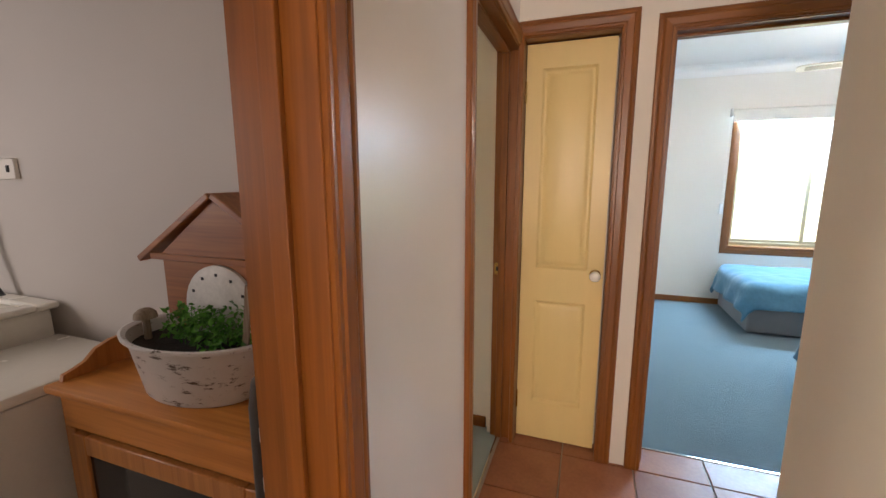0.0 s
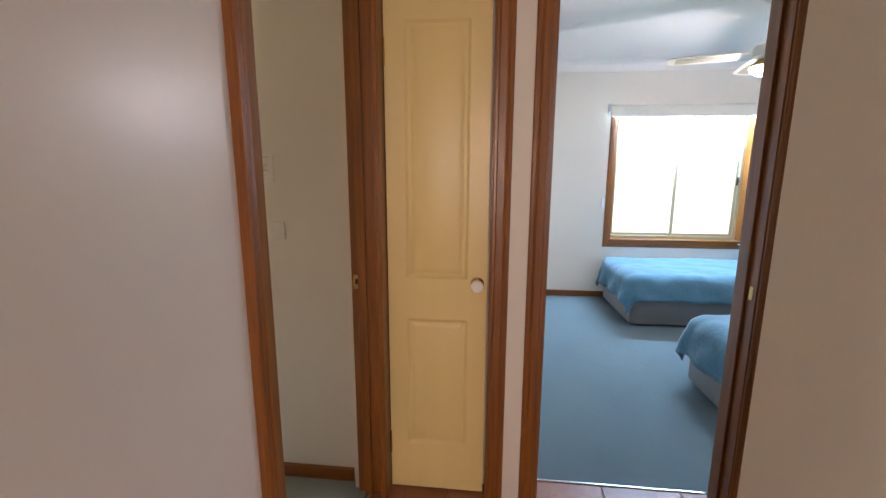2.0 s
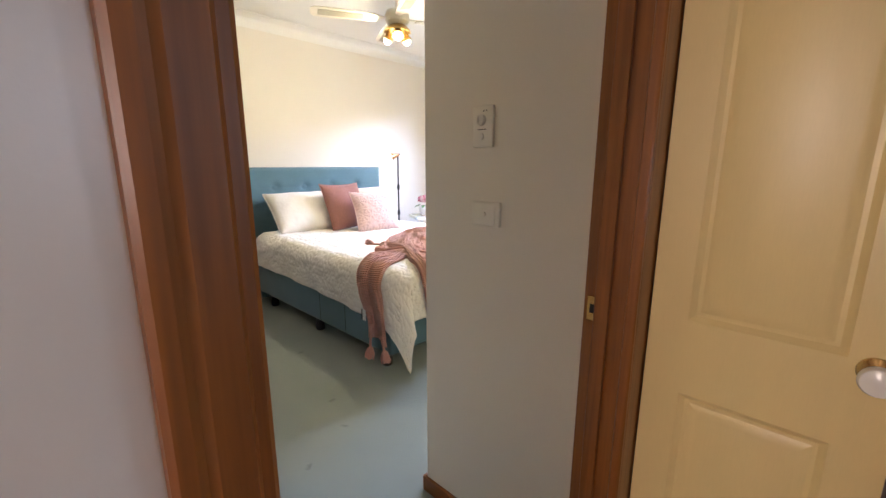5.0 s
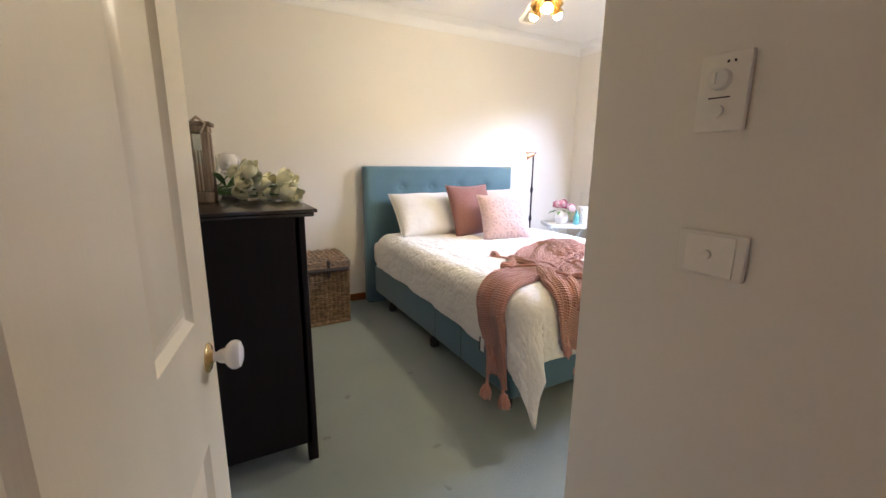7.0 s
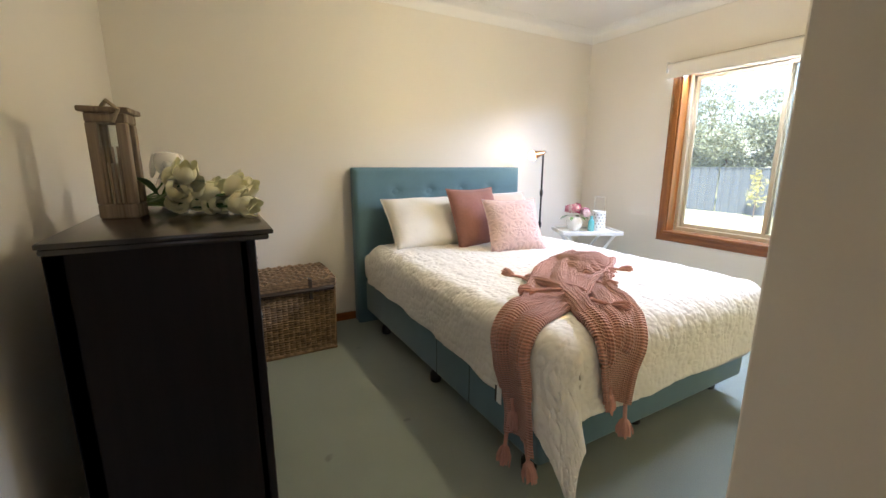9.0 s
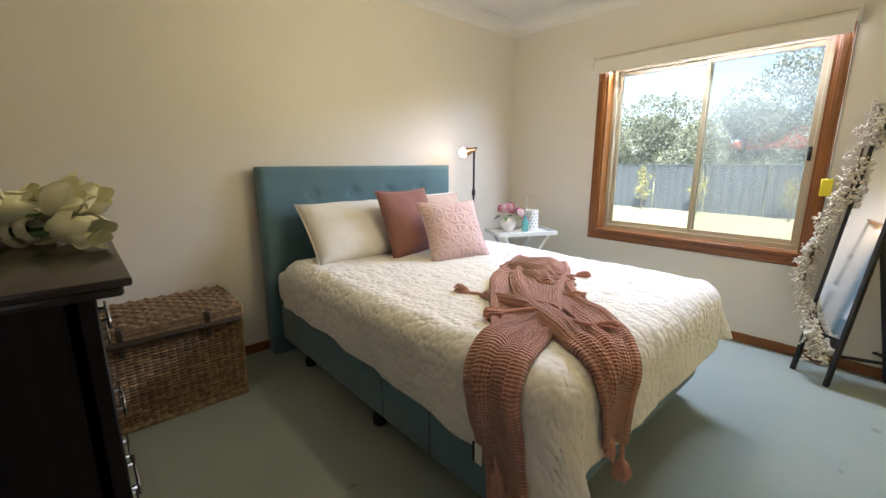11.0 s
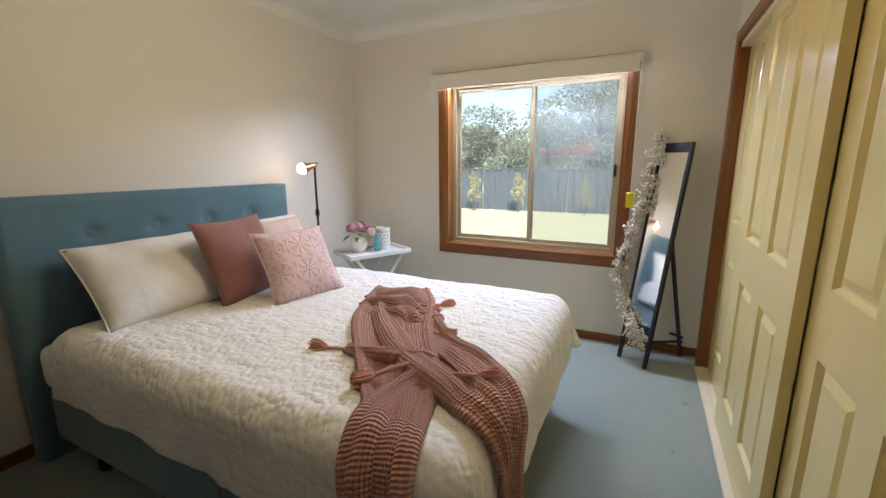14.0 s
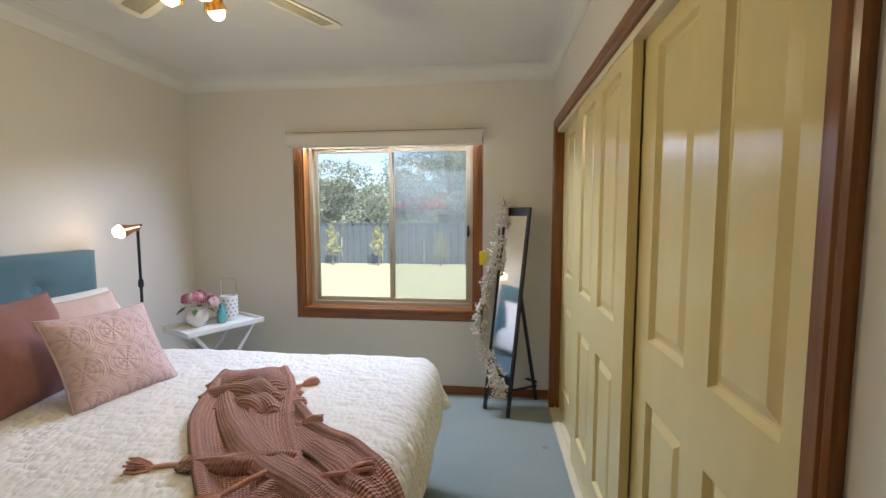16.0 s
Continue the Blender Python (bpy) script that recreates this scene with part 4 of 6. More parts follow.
for rows, hump, lift in (
        # bunched head of the throw
        ([(-3.73, 5.42, -3.62, 5.60), (-3.64, 5.40, -3.50, 5.58), (-3.54, 5.40, -3.40, 5.51), (-3.45, 5.36, -3.35, 5.43)], 0.046, 0.022),
        ([(-3.66, 5.28, -3.60, 5.40), (-3.55, 5.31, -3.47, 5.41), (-3.45, 5.30, -3.37, 5.38), (-3.37, 5.27, -3.31, 5.33)], 0.040, 0.032),
        ([(-3.55, 5.20, -3.49, 5.30), (-3.46, 5.22, -3.39, 5.31), (-3.38, 5.20, -3.31, 5.27), (-3.32, 5.17, -3.27, 5.22)], 0.030, 0.030),
        # long roll down the middle into the far tail
        ([(-3.62, 5.34, -3.56, 5.41), (-3.47, 5.14, -3.39, 5.20), (-3.30, 4.96, -3.22, 5.03), (-3.13, 4.83, -3.07, 4.91), (-2.97, 4.74, -2.92, 4.80), (-2.84, 4.67, -2.80, 4.73), (-2.70, 4.645, -2.67, 4.70)], 0.034, 0.022),
        # braided edge crossing to the near tail
        ([(-3.40, 4.84, -3.37, 4.89), (-3.28, 4.84, -3.26, 4.89), (-3.17, 4.86, -3.15, 4.91), (-3.07, 4.91, -3.05, 4.95)], 0.026, 0.028),
        # diagonal folds down the near tail
        ([(-3.08, 4.80, -3.00, 4.87), (-3.12, 4.66, -3.02, 4.73), (-3.10, 4.53, -3.01, 4.57), (-3.05, 4.38, -2.96, 4.40), (-3.00, 4.22, -2.92, 4.24)], 0.030, 0.024),
        ([(-2.99, 4.70, -2.95, 4.74), (-2.95, 4.56, -2.91, 4.59), (-2.90, 4.42, -2.87, 4.44), (-2.85, 4.24, -2.82, 4.25)], 0.018, 0.024),
        # folds across the far tail
        ([(-3.06, 4.98, -3.02, 5.06), (-2.95, 4.90, -2.90, 4.98), (-2.84, 4.80, -2.80, 4.88), (-2.73, 4.74, -2.70, 4.80)], 0.020, 0.022)):
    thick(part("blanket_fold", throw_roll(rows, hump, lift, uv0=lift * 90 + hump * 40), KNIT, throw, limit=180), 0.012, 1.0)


def tassel(p0, p1, hang=False):
    """A cord from p0 to p1 with a yarn tuft at its end."""
    a, b = Vector(p0), Vector(p1)
    d = (b - a).normalized()
    mid = [a, a.lerp(b, 0.5) + Vector((0, 0, 0.004 if not hang else 0)), b]
    t = part("tassel", tube(mid, 0.008, 8), TUFT, throw, "pink yarn tassel")
    rnd = random.Random(int(abs(p0[0] * 1000)))
    s = d.orthogonal().normalized()
    q = d.cross(s)
    strands = [tube([b - d * 0.004, b + d * 0.012 + (s * math.cos(an) + q * math.sin(an)) * 0.015, b + d * 0.04 + (s * math.cos(an) + q * math.sin(an)) * rr, b + d * ln + (s * math.cos(an + 0.2) + q * math.sin(an + 0.2)) * rr * 1.05], (0.004, 0.0055, 0.005, 0.0035), 5)
               for an, rr, ln in ((rnd.uniform(0, 6.28), rnd.uniform(0.004, 0.030), rnd.uniform(0.055, 0.078)) for _ in range(44))]
    part("tuft", join(*strands), TUFT, t)


def lay(px, py, lift=0.018):
    return drape(px, py, lift)


for a, b in (((-3.40, 4.87), (-3.48, 4.85)), ((-3.36, 5.44), (-3.305, 5.485)), ((-3.38, 5.35), (-3.33, 5.37)), ((-3.32, 5.28), (-3.27, 5.29)), ((-3.24, 5.14), (-3.15, 5.16))):
    tassel(lay(*a, 0.022), lay(*b, 0.022))
for a, b in (((-3.09, 4.83), (-3.17, 4.72)), ((-2.96, 4.80), (-2.86, 4.86))):
    tassel(lay(*a, 0.06), lay(*b, 0.05))
for a, b in (((-2.94, 4.10), (-2.93, 4.02)), ((-2.83, 4.12), (-2.81, 4.06)), ((-2.93, 4.22), (-2.92, 4.17)), ((-2.51, 4.79), (-2.45, 4.79)), ((-2.60, 4.70), (-2.57, 4.70))):
    tassel(lay(*a, 0.035), lay(*b, 0.035), True)
lb = lay(-2.985, 4.20, 0.062)
part("care_label", box(lb.x - 0.004, lb.x + 0.026, lb.y - 0.004, lb.y, lb.z - 0.02, lb.z + 0.05, 0.001), WHITE_PAINT, throw, "white fabric label with a black band")
part("label_band", box(lb.x - 0.014, lb.x - 0.003, lb.y - 0.005, lb.y, lb.z - 0.02, lb.z + 0.05, 0.001), BLACK, throw)


def put_cushion(name, label, category, w, h, t, mat, at, lean, turn, pinch=0.06, seed=0, roll=0.0, piping=True, group=""):
    c = thing(name, label, category, group, at=at)
    c.matrix_basis = pose(*at, 0, 0, turn) @ pose(0, 0, 0, -lean, roll, 0)
    part("cover", cushion(w, h, t, pinch, seed=seed), mat, c, limit=180)
    if piping:
        pts = []
        for k in range(80):
            s = k / 80 * 4
            e, q = int(s), s % 1
            a, b = ((2 * q - 1, -1), (1, 2 * q - 1), (1 - 2 * q, 1), (-1, 1 - 2 * q))[e]
            pts.append((a * w / 2 * (1 - pinch * (1 - abs(b) ** 2) * abs(a)), 0, b * h / 2 * (1 - pinch * (1 - abs(a) ** 2) * abs(b)) + h / 2))
        part("seam", tube(pts + pts[:1], 0.004, 6), mat, c)
    return c


# cushions lean back against the headboard; their fronts face +x
put_cushion("pillow", "white cotton pillow propped against the headboard", "pillow", 0.72, 0.46, 0.19, LINEN, (-4.44, 4.93, 0.655), 42, 90, 0.04, 1, group="white pillows")
put_cushion("pillow", "white cotton pillow propped against the headboard", "pillow", 0.68, 0.44, 0.17, LINEN, (-4.50, 5.62, 0.655), 36, 90, 0.04, 2, group="white pillows")
put_cushion("cushion", "peach cotton cushion behind the pink ones", "cushion", 0.44, 0.40, 0.12, BLUSH_PLAIN, (-4.40, 5.58, 0.65), 20, 94, 0.05, 3)
put_cushion("cushion", "mauve velvet square cushion leaning on the pillows", "cushion", 0.46, 0.47, 0.16, MAUVE, (-4.325, 5.235, 0.645), 22, 97, 0.08, 4, 0)
put_cushion("cushion", "blush pink square cushion with a raised lace pattern", "cushion", 0.42, 0.43, 0.15, BLUSH, (-4.01, 5.33, 0.65), 34, 74, 0.08, 5, 0)

# ---- bedroom: basket ----
def wicker_hamper(x0, x1, y0, y1, h):
    b = thing("wicker_hamper", "brown woven wicker hamper with a strapped lid, on the carpet", "basket")
    t = 0.018
    part("liner", join(box(x0 + 0.012, x1 - 0.012, y0 + 0.012, y1 - 0.012, 0.012, h - 0.01)), LEATHER, b)
    # each face: horizontal canes woven in and out of upright stakes
    for fx, fy, name in ((1, 0, "front_panel"), (0, 1, "side_panel")):
        canes = []
        length = (y1 - y0) if fx else (x1 - x0)
        n_st = int(length / 0.034)
        rows = int(h / 0.0165)
        for r in range(rows):
            z = 0.014 + r * 0.0165
            pts = []
            for k in range(n_st * 4 + 1):
                s = k / (n_st * 4) * length
                o = (0.008 if r % 2 else 0.005) * abs(math.sin(math.pi * k / 4)) - 0.003
                zz = z + 0.0015 * noise.noise(Vector((s * 20, r, 0)))
                taper = 0.012 * (1 - z / h)
                pts.append((x1 - taper + o, y0 + s, zz) if fx else (x0 + s, y1 - taper + o, zz))
            canes.append(tube(pts, 0.0074, 5, False))
        tagged(part(name, join(*canes), WICKER, b), kind="stuff")
    for px, py in ((x1, y1), (x1, y0), (x0 + 0.01, y1)):
        part("corner_post", tube([(px - 0.012, py - 0.012, 0), (px - 0.004, py - 0.004, h)], 0.014, 8), WICKER, b)
    for z in (0.012, h - 0.008):
        part("rim", tube([(x0, y1 - 0.006, z), (x1 - 0.006, y1 - 0.006, z), (x1 - 0.006, y0, z)], 0.015, 8), WICKER, b)
    lid = part("lid", box(x0 - 0.005, x1 + 0.008, y0 - 0.008, y1 + 0.008, h + 0.006, h + 0.045, 0.01, 2), LEATHER, b)
    canes = []
    n = int((x1 - x0) / 0.019)
    for r in range(n + 1):
        x = x0 + r * (x1 - x0) / n
        m = int((y1 - y0) / 0.036)
        pts = [(x + 0.001 * (k % 3), y0 - 0.006 + k * (y1 - y0 + 0.012) / m, h + 0.052 + (0.011 if (k + r // 2) % 2 else -0.006) + 0.012 * math.sin(math.pi * r / n)) for k in range(m + 1)]
        canes.append(tube(pts, 0.0078, 5))
    for k in range(5):
        z = h + 0.008 + k * 0.0105
        canes.append(tube([(x0, y1 + 0.010, z), (x1 + 0.004, y1 + 0.010, z), (x1 + 0.011, y1 + 0.004, z), (x1 + 0.011, y0, z)], 0.0068, 6))
    tagged(part("woven_top", join(*canes), WICKER, lid), kind="stuff")
    for y in (y0 + 0.17, y1 - 0.16):
        s = part("strap", join(box(x1 + 0.014, x1 + 0.022, y - 0.012, y + 0.012, h - 0.07, h + 0.055, 0.003), box(x1 - 0.05, x1 + 0.022, y - 0.012, y + 0.012, h + 0.055, h + 0.066, 0.003)), LEATHER, b, "dark leather strap")
        part("peg", tube([(x1 + 0.022, y, h - 0.02), (x1 + 0.045, y, h - 0.02)], 0.007, 8), LEATHER, s)
    part("lid_bar", tube([(x1 + 0.026, y0 + 0.03, h - 0.004), (x1 + 0.026, y1 - 0.01, h - 0.004)], 0.015, 8), LEATHER, b)


wicker_hamper(-4.93, -4.485, 3.44, 4.125, 0.455)

# ---- bedroom: tall chest of drawers ----
DX0, DX1, DY0, DY1, DZ = -3.93, -2.995, 3.12, 3.553, 1.093
chest = thing("chest_of_drawers", "tall black-brown chest of drawers with a moulded top", "chest of drawers")
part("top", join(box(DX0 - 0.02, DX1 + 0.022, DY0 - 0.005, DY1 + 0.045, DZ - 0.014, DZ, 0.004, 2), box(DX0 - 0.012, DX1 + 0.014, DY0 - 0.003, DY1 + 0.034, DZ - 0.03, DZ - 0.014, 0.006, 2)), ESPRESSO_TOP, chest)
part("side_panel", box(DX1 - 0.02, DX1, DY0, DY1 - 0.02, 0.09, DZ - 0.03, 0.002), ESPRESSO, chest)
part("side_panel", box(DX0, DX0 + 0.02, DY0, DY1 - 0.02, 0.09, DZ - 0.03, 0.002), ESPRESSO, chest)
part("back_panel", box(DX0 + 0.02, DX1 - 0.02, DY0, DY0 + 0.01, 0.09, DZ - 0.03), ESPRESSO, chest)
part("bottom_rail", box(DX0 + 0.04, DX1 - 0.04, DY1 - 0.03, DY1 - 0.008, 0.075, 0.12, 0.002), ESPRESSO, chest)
for x in (DX0 + 0.02, DX1 - 0.02):
    for y in (DY0 + 0.02, DY1 - 0.02):
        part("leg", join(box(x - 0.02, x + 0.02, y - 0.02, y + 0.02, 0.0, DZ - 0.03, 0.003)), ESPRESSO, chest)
for k in range(5):
    z0 = 0.125 + k * 0.187
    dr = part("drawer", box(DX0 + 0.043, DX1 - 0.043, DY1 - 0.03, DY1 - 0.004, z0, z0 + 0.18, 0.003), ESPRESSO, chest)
    for x in (DX0 + 0.25, DX1 - 0.25):
        part("handle", join(tube([(x - 0.045, DY1 - 0.006, z0 + 0.09), (x - 0.045, DY1 + 0.012, z0 + 0.09)], 0.005, 8), tube([(x + 0.045, DY1 - 0.006, z0 + 0.09), (x + 0.045, DY1 + 0.012, z0 + 0.09)], 0.005, 8),
                            box(x - 0.06, x + 0.06, DY1 + 0.010, DY1 + 0.016, z0 + 0.075, z0 + 0.105, 0.003)), STEEL, dr, "brushed metal handle")

# ---- bedroom: ceiling fan ----
FAN_WHITE = material("fan_white", (0.74, 0.70, 0.62), 0.4, 0.04, 10, 0.02, 100)
FAN_WOOD = material("fan_blade_cream", (0.62, 0.57, 0.47), 0.45, 0.06, 10, 0.05, 100, stretch=(1, 8, 1))
CANE = material("cane_weave", (0.30, 0.27, 0.19), 0.7, 0.2, 60, 0.4, 300)
BULB_WARM = glow("lit_glass_warm", (1.0, 0.72, 0.38), 14.0)
BULB_COOL = glow("lit_glass_white", (1.0, 0.93, 0.82), 5.0)


def ceiling_fan(x, y, turn, blades, bulb_mat, label, drop=0.0, spots=False):
    f = thing("ceiling_fan", label, "ceiling fan", "ceiling fans", at=(x, y, -drop), turn=turn)
    part("canopy", lathe([(0.06, CEIL - 0.001 + drop), (0.06, CEIL - 0.03 + drop), (0.035, CEIL - 0.055 + drop), (0.016, CEIL - 0.06 + drop)][::-1], 24), FAN_WHITE, f)
    part("rod", tube([(0, 0, 2.36), (0, 0, CEIL - 0.04 + drop)], 0.013, 12), FAN_WHITE, f)
    part("motor", lathe([(0.045, 2.375), (0.075, 2.36), (0.085, 2.34), (0.085, 2.29), (0.07, 2.275), (0.05, 2.27)][::-1], 28), FAN_WHITE, f)
    part("light_fitting", lathe([(0.05, 2.272), (0.075, 2.255), (0.095, 2.235), (0.098, 2.222)][::-1], 28), BRASS, f, "brass light collar")
    if spots:
        for k in range(3):
            m = pose(0, 0, 2.232, 0, 0, k * 120 + 20) @ pose(0.052, 0, 0, 0, -28, 0)
            cup = part("lamp_cup", moved(lathe([(0.016, 0.0), (0.020, -0.012), (0.034, -0.040), (0.040, -0.060), (0.037, -0.060), (0.030, -0.038), (0.012, -0.006)], 20), m), BRASS, f, "small brass lamp cup")
            part("bulb", moved(lathe([(0.003, -0.090), (0.018, -0.085), (0.027, -0.068), (0.026, -0.048), (0.014, -0.026)], 18), m), bulb_mat, cup, "lit reflector bulb")
    else:
        part("light_bowl", lathe([(0.004, 2.165), (0.05, 2.172), (0.085, 2.195), (0.095, 2.222)], 28), bulb_mat, f, "lit frosted glass bowl")
    for k in range(blades):
        m = pose(0, 0, 2.305, 0, 0, k * 360 / blades)
        bl = part("blade", moved(blade_mesh(), m @ pose(0, 0, 0, 9, 0, 0)), FAN_WOOD, f)
        part("cane_insert", moved(join(box(0.24, 0.55, -0.036, 0.036, -0.0062, -0.0032, 0.001)), m @ pose(0, 0, 0, 9, 0, 0)), CANE, bl, "tan woven cane insert")
        part("blade_arm", moved(box(0.07, 0.21, -0.018, 0.018, -0.004, 0.004, 0.002), m @ pose(0, 0, 0.006, 6, 0, 0)), FAN_WHITE, bl)
    return f


def blade_mesh():
    out = bmesh.new()
    ring = [(0.14, -0.045), (0.2, -0.054), (0.5, -0.066), (0.57, -0.062), (0.598, -0.04), (0.6, 0.0), (0.598, 0.04), (0.57, 0.062), (0.5, 0.066), (0.2, 0.054), (0.14, 0.045)]
    a, b = [out.verts.new((x, y, 0.003)) for x, y in ring], [out.verts.new((x, y, -0.003)) for x, y in ring]
    out.faces.new(a)
    out.faces.new(b[::-1])
    for k in range(len(ring)):
        out.faces.new((a[k], a[(k + 1) % len(ring)], b[(k + 1) % len(ring)], b[k]))
    return out


FAN1, FAN2 = (-3.446, 5.10), (1.0, 5.55)
ceiling_fan(*FAN1, 62, 4, BULB_WARM, "cream ceiling fan with three lit warm lamps", 0.02, True)
ceiling_fan(*FAN2, 75, 4, BULB_COOL, "white ceiling fan with a lit lamp bowl in the second bedroom", 0.13)

# ---- bedroom: floor lamp ----
floor_lamp = thing("floor_lamp", "black adjustable floor lamp, lit, beside the bed", "lamp", at=(-4.73, 6.17, 0))
part("base", lathe([(0.12, 0), (0.125, 0.006), (0.12, 0.016), (0.02, 0.022), (0.012, 0.03)], 28), BLACK, floor_lamp)
part("pole", tube([(0, 0, 0.02), (0, 0, 1.36)], 0.0085, 12), BLACK, floor_lamp)
for z in (0.70, 1.0):
    part("clamp", tube([(0, 0, z - 0.03), (0, 0, z - 0.018), (0, 0, z + 0.018), (0, 0, z + 0.03)], (0.010, 0.016, 0.016, 0.010), 12), BLACK, floor_lamp)
COPPER = material("copper", (0.55, 0.28, 0.14), 0.3, 0.1, 20, 0, metal=1.0)
part("arm", tube([(0, 0, 1.345), (0.0, 0.0, 1.37), (0.01, 0.02, 1.38)], 0.009, 10), BLACK, floor_lamp)
SHADE = pose(0.0, -0.025, 1.362) @ look((0, 0, 0), (-0.28, -1.0, -0.26))
sh = part("shade", moved(lathe([(0.016, 0.03), (0.02, 0.02), (0.024, -0.01), (0.036, -0.05), (0.046, -0.085), (0.044, -0.085), (0.034, -0.05), (0.02, -0.015)], 24), SHADE), COPPER, floor_lamp, "copper cone shade")
part("bulb", moved(lathe([(0.004, -0.125), (0.028, -0.115), (0.041, -0.09), (0.038, -0.06), (0.016, -0.03)], 20), SHADE), glow("lit_bulb", (1.0, 0.78, 0.5), 9.0), sh, "lit round bulb")

# ---- bedroom: folding tray table ----
tray = thing("tray_table", "white folding tray table with crossed legs", "table", at=(-4.465, 6.51, 0), turn=63)
TX0, TX1, TY0, TY1, TZ = -0.265, 0.265, -0.165, 0.165, 0.645
part("tray", box(TX0, TX1, TY0, TY1, TZ - 0.012, TZ, 0.002), WHITE_PAINT, tray)
for a in ((TX0, TX1, TY0 - 0.012, TY0), (TX0, TX1, TY1, TY1 + 0.012), (TX0 - 0.012, TX0, TY0 - 0.012, TY1 + 0.012), (TX1, TX1 + 0.012, TY0 - 0.012, TY1 + 0.012)):
    part("tray_rim", box(*a, TZ - 0.014, TZ + 0.022, 0.003), WHITE_PAINT, tray)
for y in (TY0 + 0.03, TY1 - 0.03):
    for s in (1, -1):
        part("leg", moved(box(-0.012, 0.012, -0.009, 0.009, -0.385, 0.385, 0.003), pose(0.0, y + s * 0.010, TZ / 2 - 0.005, 0, s * 35, 0)), WHITE_PAINT, tray)
part("stretcher", tube([(0.2, TY0 + 0.03, 0.07), (0.2, TY1 - 0.03, 0.07)], 0.009, 8), WHITE_PAINT, tray)

# ---- bedroom: leaning mirror on a stand ----
MIRROR = material("silvered_glass", (0.92, 0.93, 0.93), 0.02, 0.0, 5, 0, metal=1.0)
mirror_thing = thing("standing_mirror", "narrow free-standing mirror with a black easel frame", "mirror")
FL, FR = Vector((-2.495, 6.735, 0)), Vector((-2.331, 6.612, 0))
side = (FR - FL).normalized()
back = Vector((-side.y, side.x, 0))
if back.y < 0:
    back = -back
lean = 0.172
up = (Vector((0, 0, 1)) + back * lean).normalized()
side_len = (FR - FL).length + 0.02


def plank(p, q, w, t, bevel=0.003):
    """A bar between p and q, w wide along the mirror's side, t thick."""
    d = q - p
    z = d.normalized()
    x = (side - z * side.dot(z)).normalized()
    m = Matrix((x, z.cross(x), z)).transposed().to_4x4()
    return moved(box(-w / 2, w / 2, -t / 2, t / 2, 0, d.length, bevel), Matrix.Translation(p) @ m)


for base in (FL, FR):
    part("stile", plank(base, base + up * 1.52, 0.024, 0.026), BLACK, mirror_thing)
for h0, h1 in ((0.225, 0.285), (1.455, 1.52)):
    part("rail", moved(plank(FL + up * h0 + side * side_len / 2 - side * 0.01, FL + up * h1 + side * side_len / 2 - side * 0.01, side_len - 0.03, 0.02), Matrix()), BLACK, mirror_thing)
gc = FL + side * (side_len / 2 - 0.01)
part("mirror_glass", plank(gc + up * 0.285 - back * 0.006, gc + up * 1.455 - back * 0.006, side_len - 0.034, 0.006, 0.0), MIRROR, mirror_thing, "silvered mirror glass")
for base, off in ((FL, 0.03), (FR, -0.03)):
    part("back_leg", plank(base + back * 0.40 + side * (off * 0.3), base + up * 0.86 + back * 0.02 + side * (off * 0.3), 0.022, 0.022), BLACK, mirror_thing)
part("brace", tube([FL + back * 0.36 + up * 0.15, FR + back * 0.36 + up * 0.15], 0.01, 8), BLACK, mirror_thing)
for base in (FL, FR):
    part("brace", tube([base + up * 0.19, base + back * 0.36 + up * 0.12], 0.01, 8), BLACK, mirror_thing)


# ---- outside ----
GROUND_Z = -0.5
GRASS = material("lawn", (0.42, 0.43, 0.22), 0.95, 0.3, 1.5, 1.0, 40, tint=(0.50, 0.47, 0.28), spec=0.1)
structure("ground", box(-250, 250, 7.22, 400, GROUND_Z - 0.3, GROUND_Z), GRASS, "dry green lawn reaching to the fence and beyond")
FENCE = material("fence_steel", (0.085, 0.10, 0.11), 0.6, 0.1, 2, 0.05, 50, random_piece=0.06)
fence = thing("fence", "dark blue-grey corrugated steel boundary fence", "fence")
FY, FH = 20.2, 1.63


def fence_sheet_mesh():
    bm = bmesh.new()
    prof, x = [], 0.0
    for k in range(6):
        prof += [(x, 0.0), (x + 0.12, 0.0), (x + 0.145, 0.035), (x + 0.215, 0.035), (x + 0.24, 0.0)]
        x += 0.29
    lo, hi = [bm.verts.new((a, b, 0)) for a, b in prof], [bm.verts.new((a, b, FH)) for a, b in prof]
    for a in range(len(prof) - 1):
        bm.faces.new((lo[a], lo[a + 1], hi[a + 1], hi[a]))
    me = bpy.data.meshes.new("fence_panel")
    bm.to_mesh(me)
    bm.free()
    me.materials.append(FENCE)
    return me


fence_mesh = fence_sheet_mesh()
for k in range(15):
    p = new("fence_panel", fence_mesh)
    p.parent = fence
    p.location = (-26 + k * 1.74, FY, GROUND_Z)
    p.modifiers.new("t", "SOLIDIFY").thickness = 0.004
part("top_rail", box(-26, 0.1, FY - 0.03, FY + 0.05, GROUND_Z + FH, GROUND_Z + FH + 0.04, 0.004), FENCE, fence)


def leaf_mesh(size, droop=0.3):
    bm = bmesh.new()
    vs = [bm.verts.new(p) for p in ((0, 0, 0), (size * 0.5, size * 0.28, 0), (size, 0, -size * droop), (size * 0.5, -size * 0.28, 0))]
    bm.faces.new(vs)
    return bm


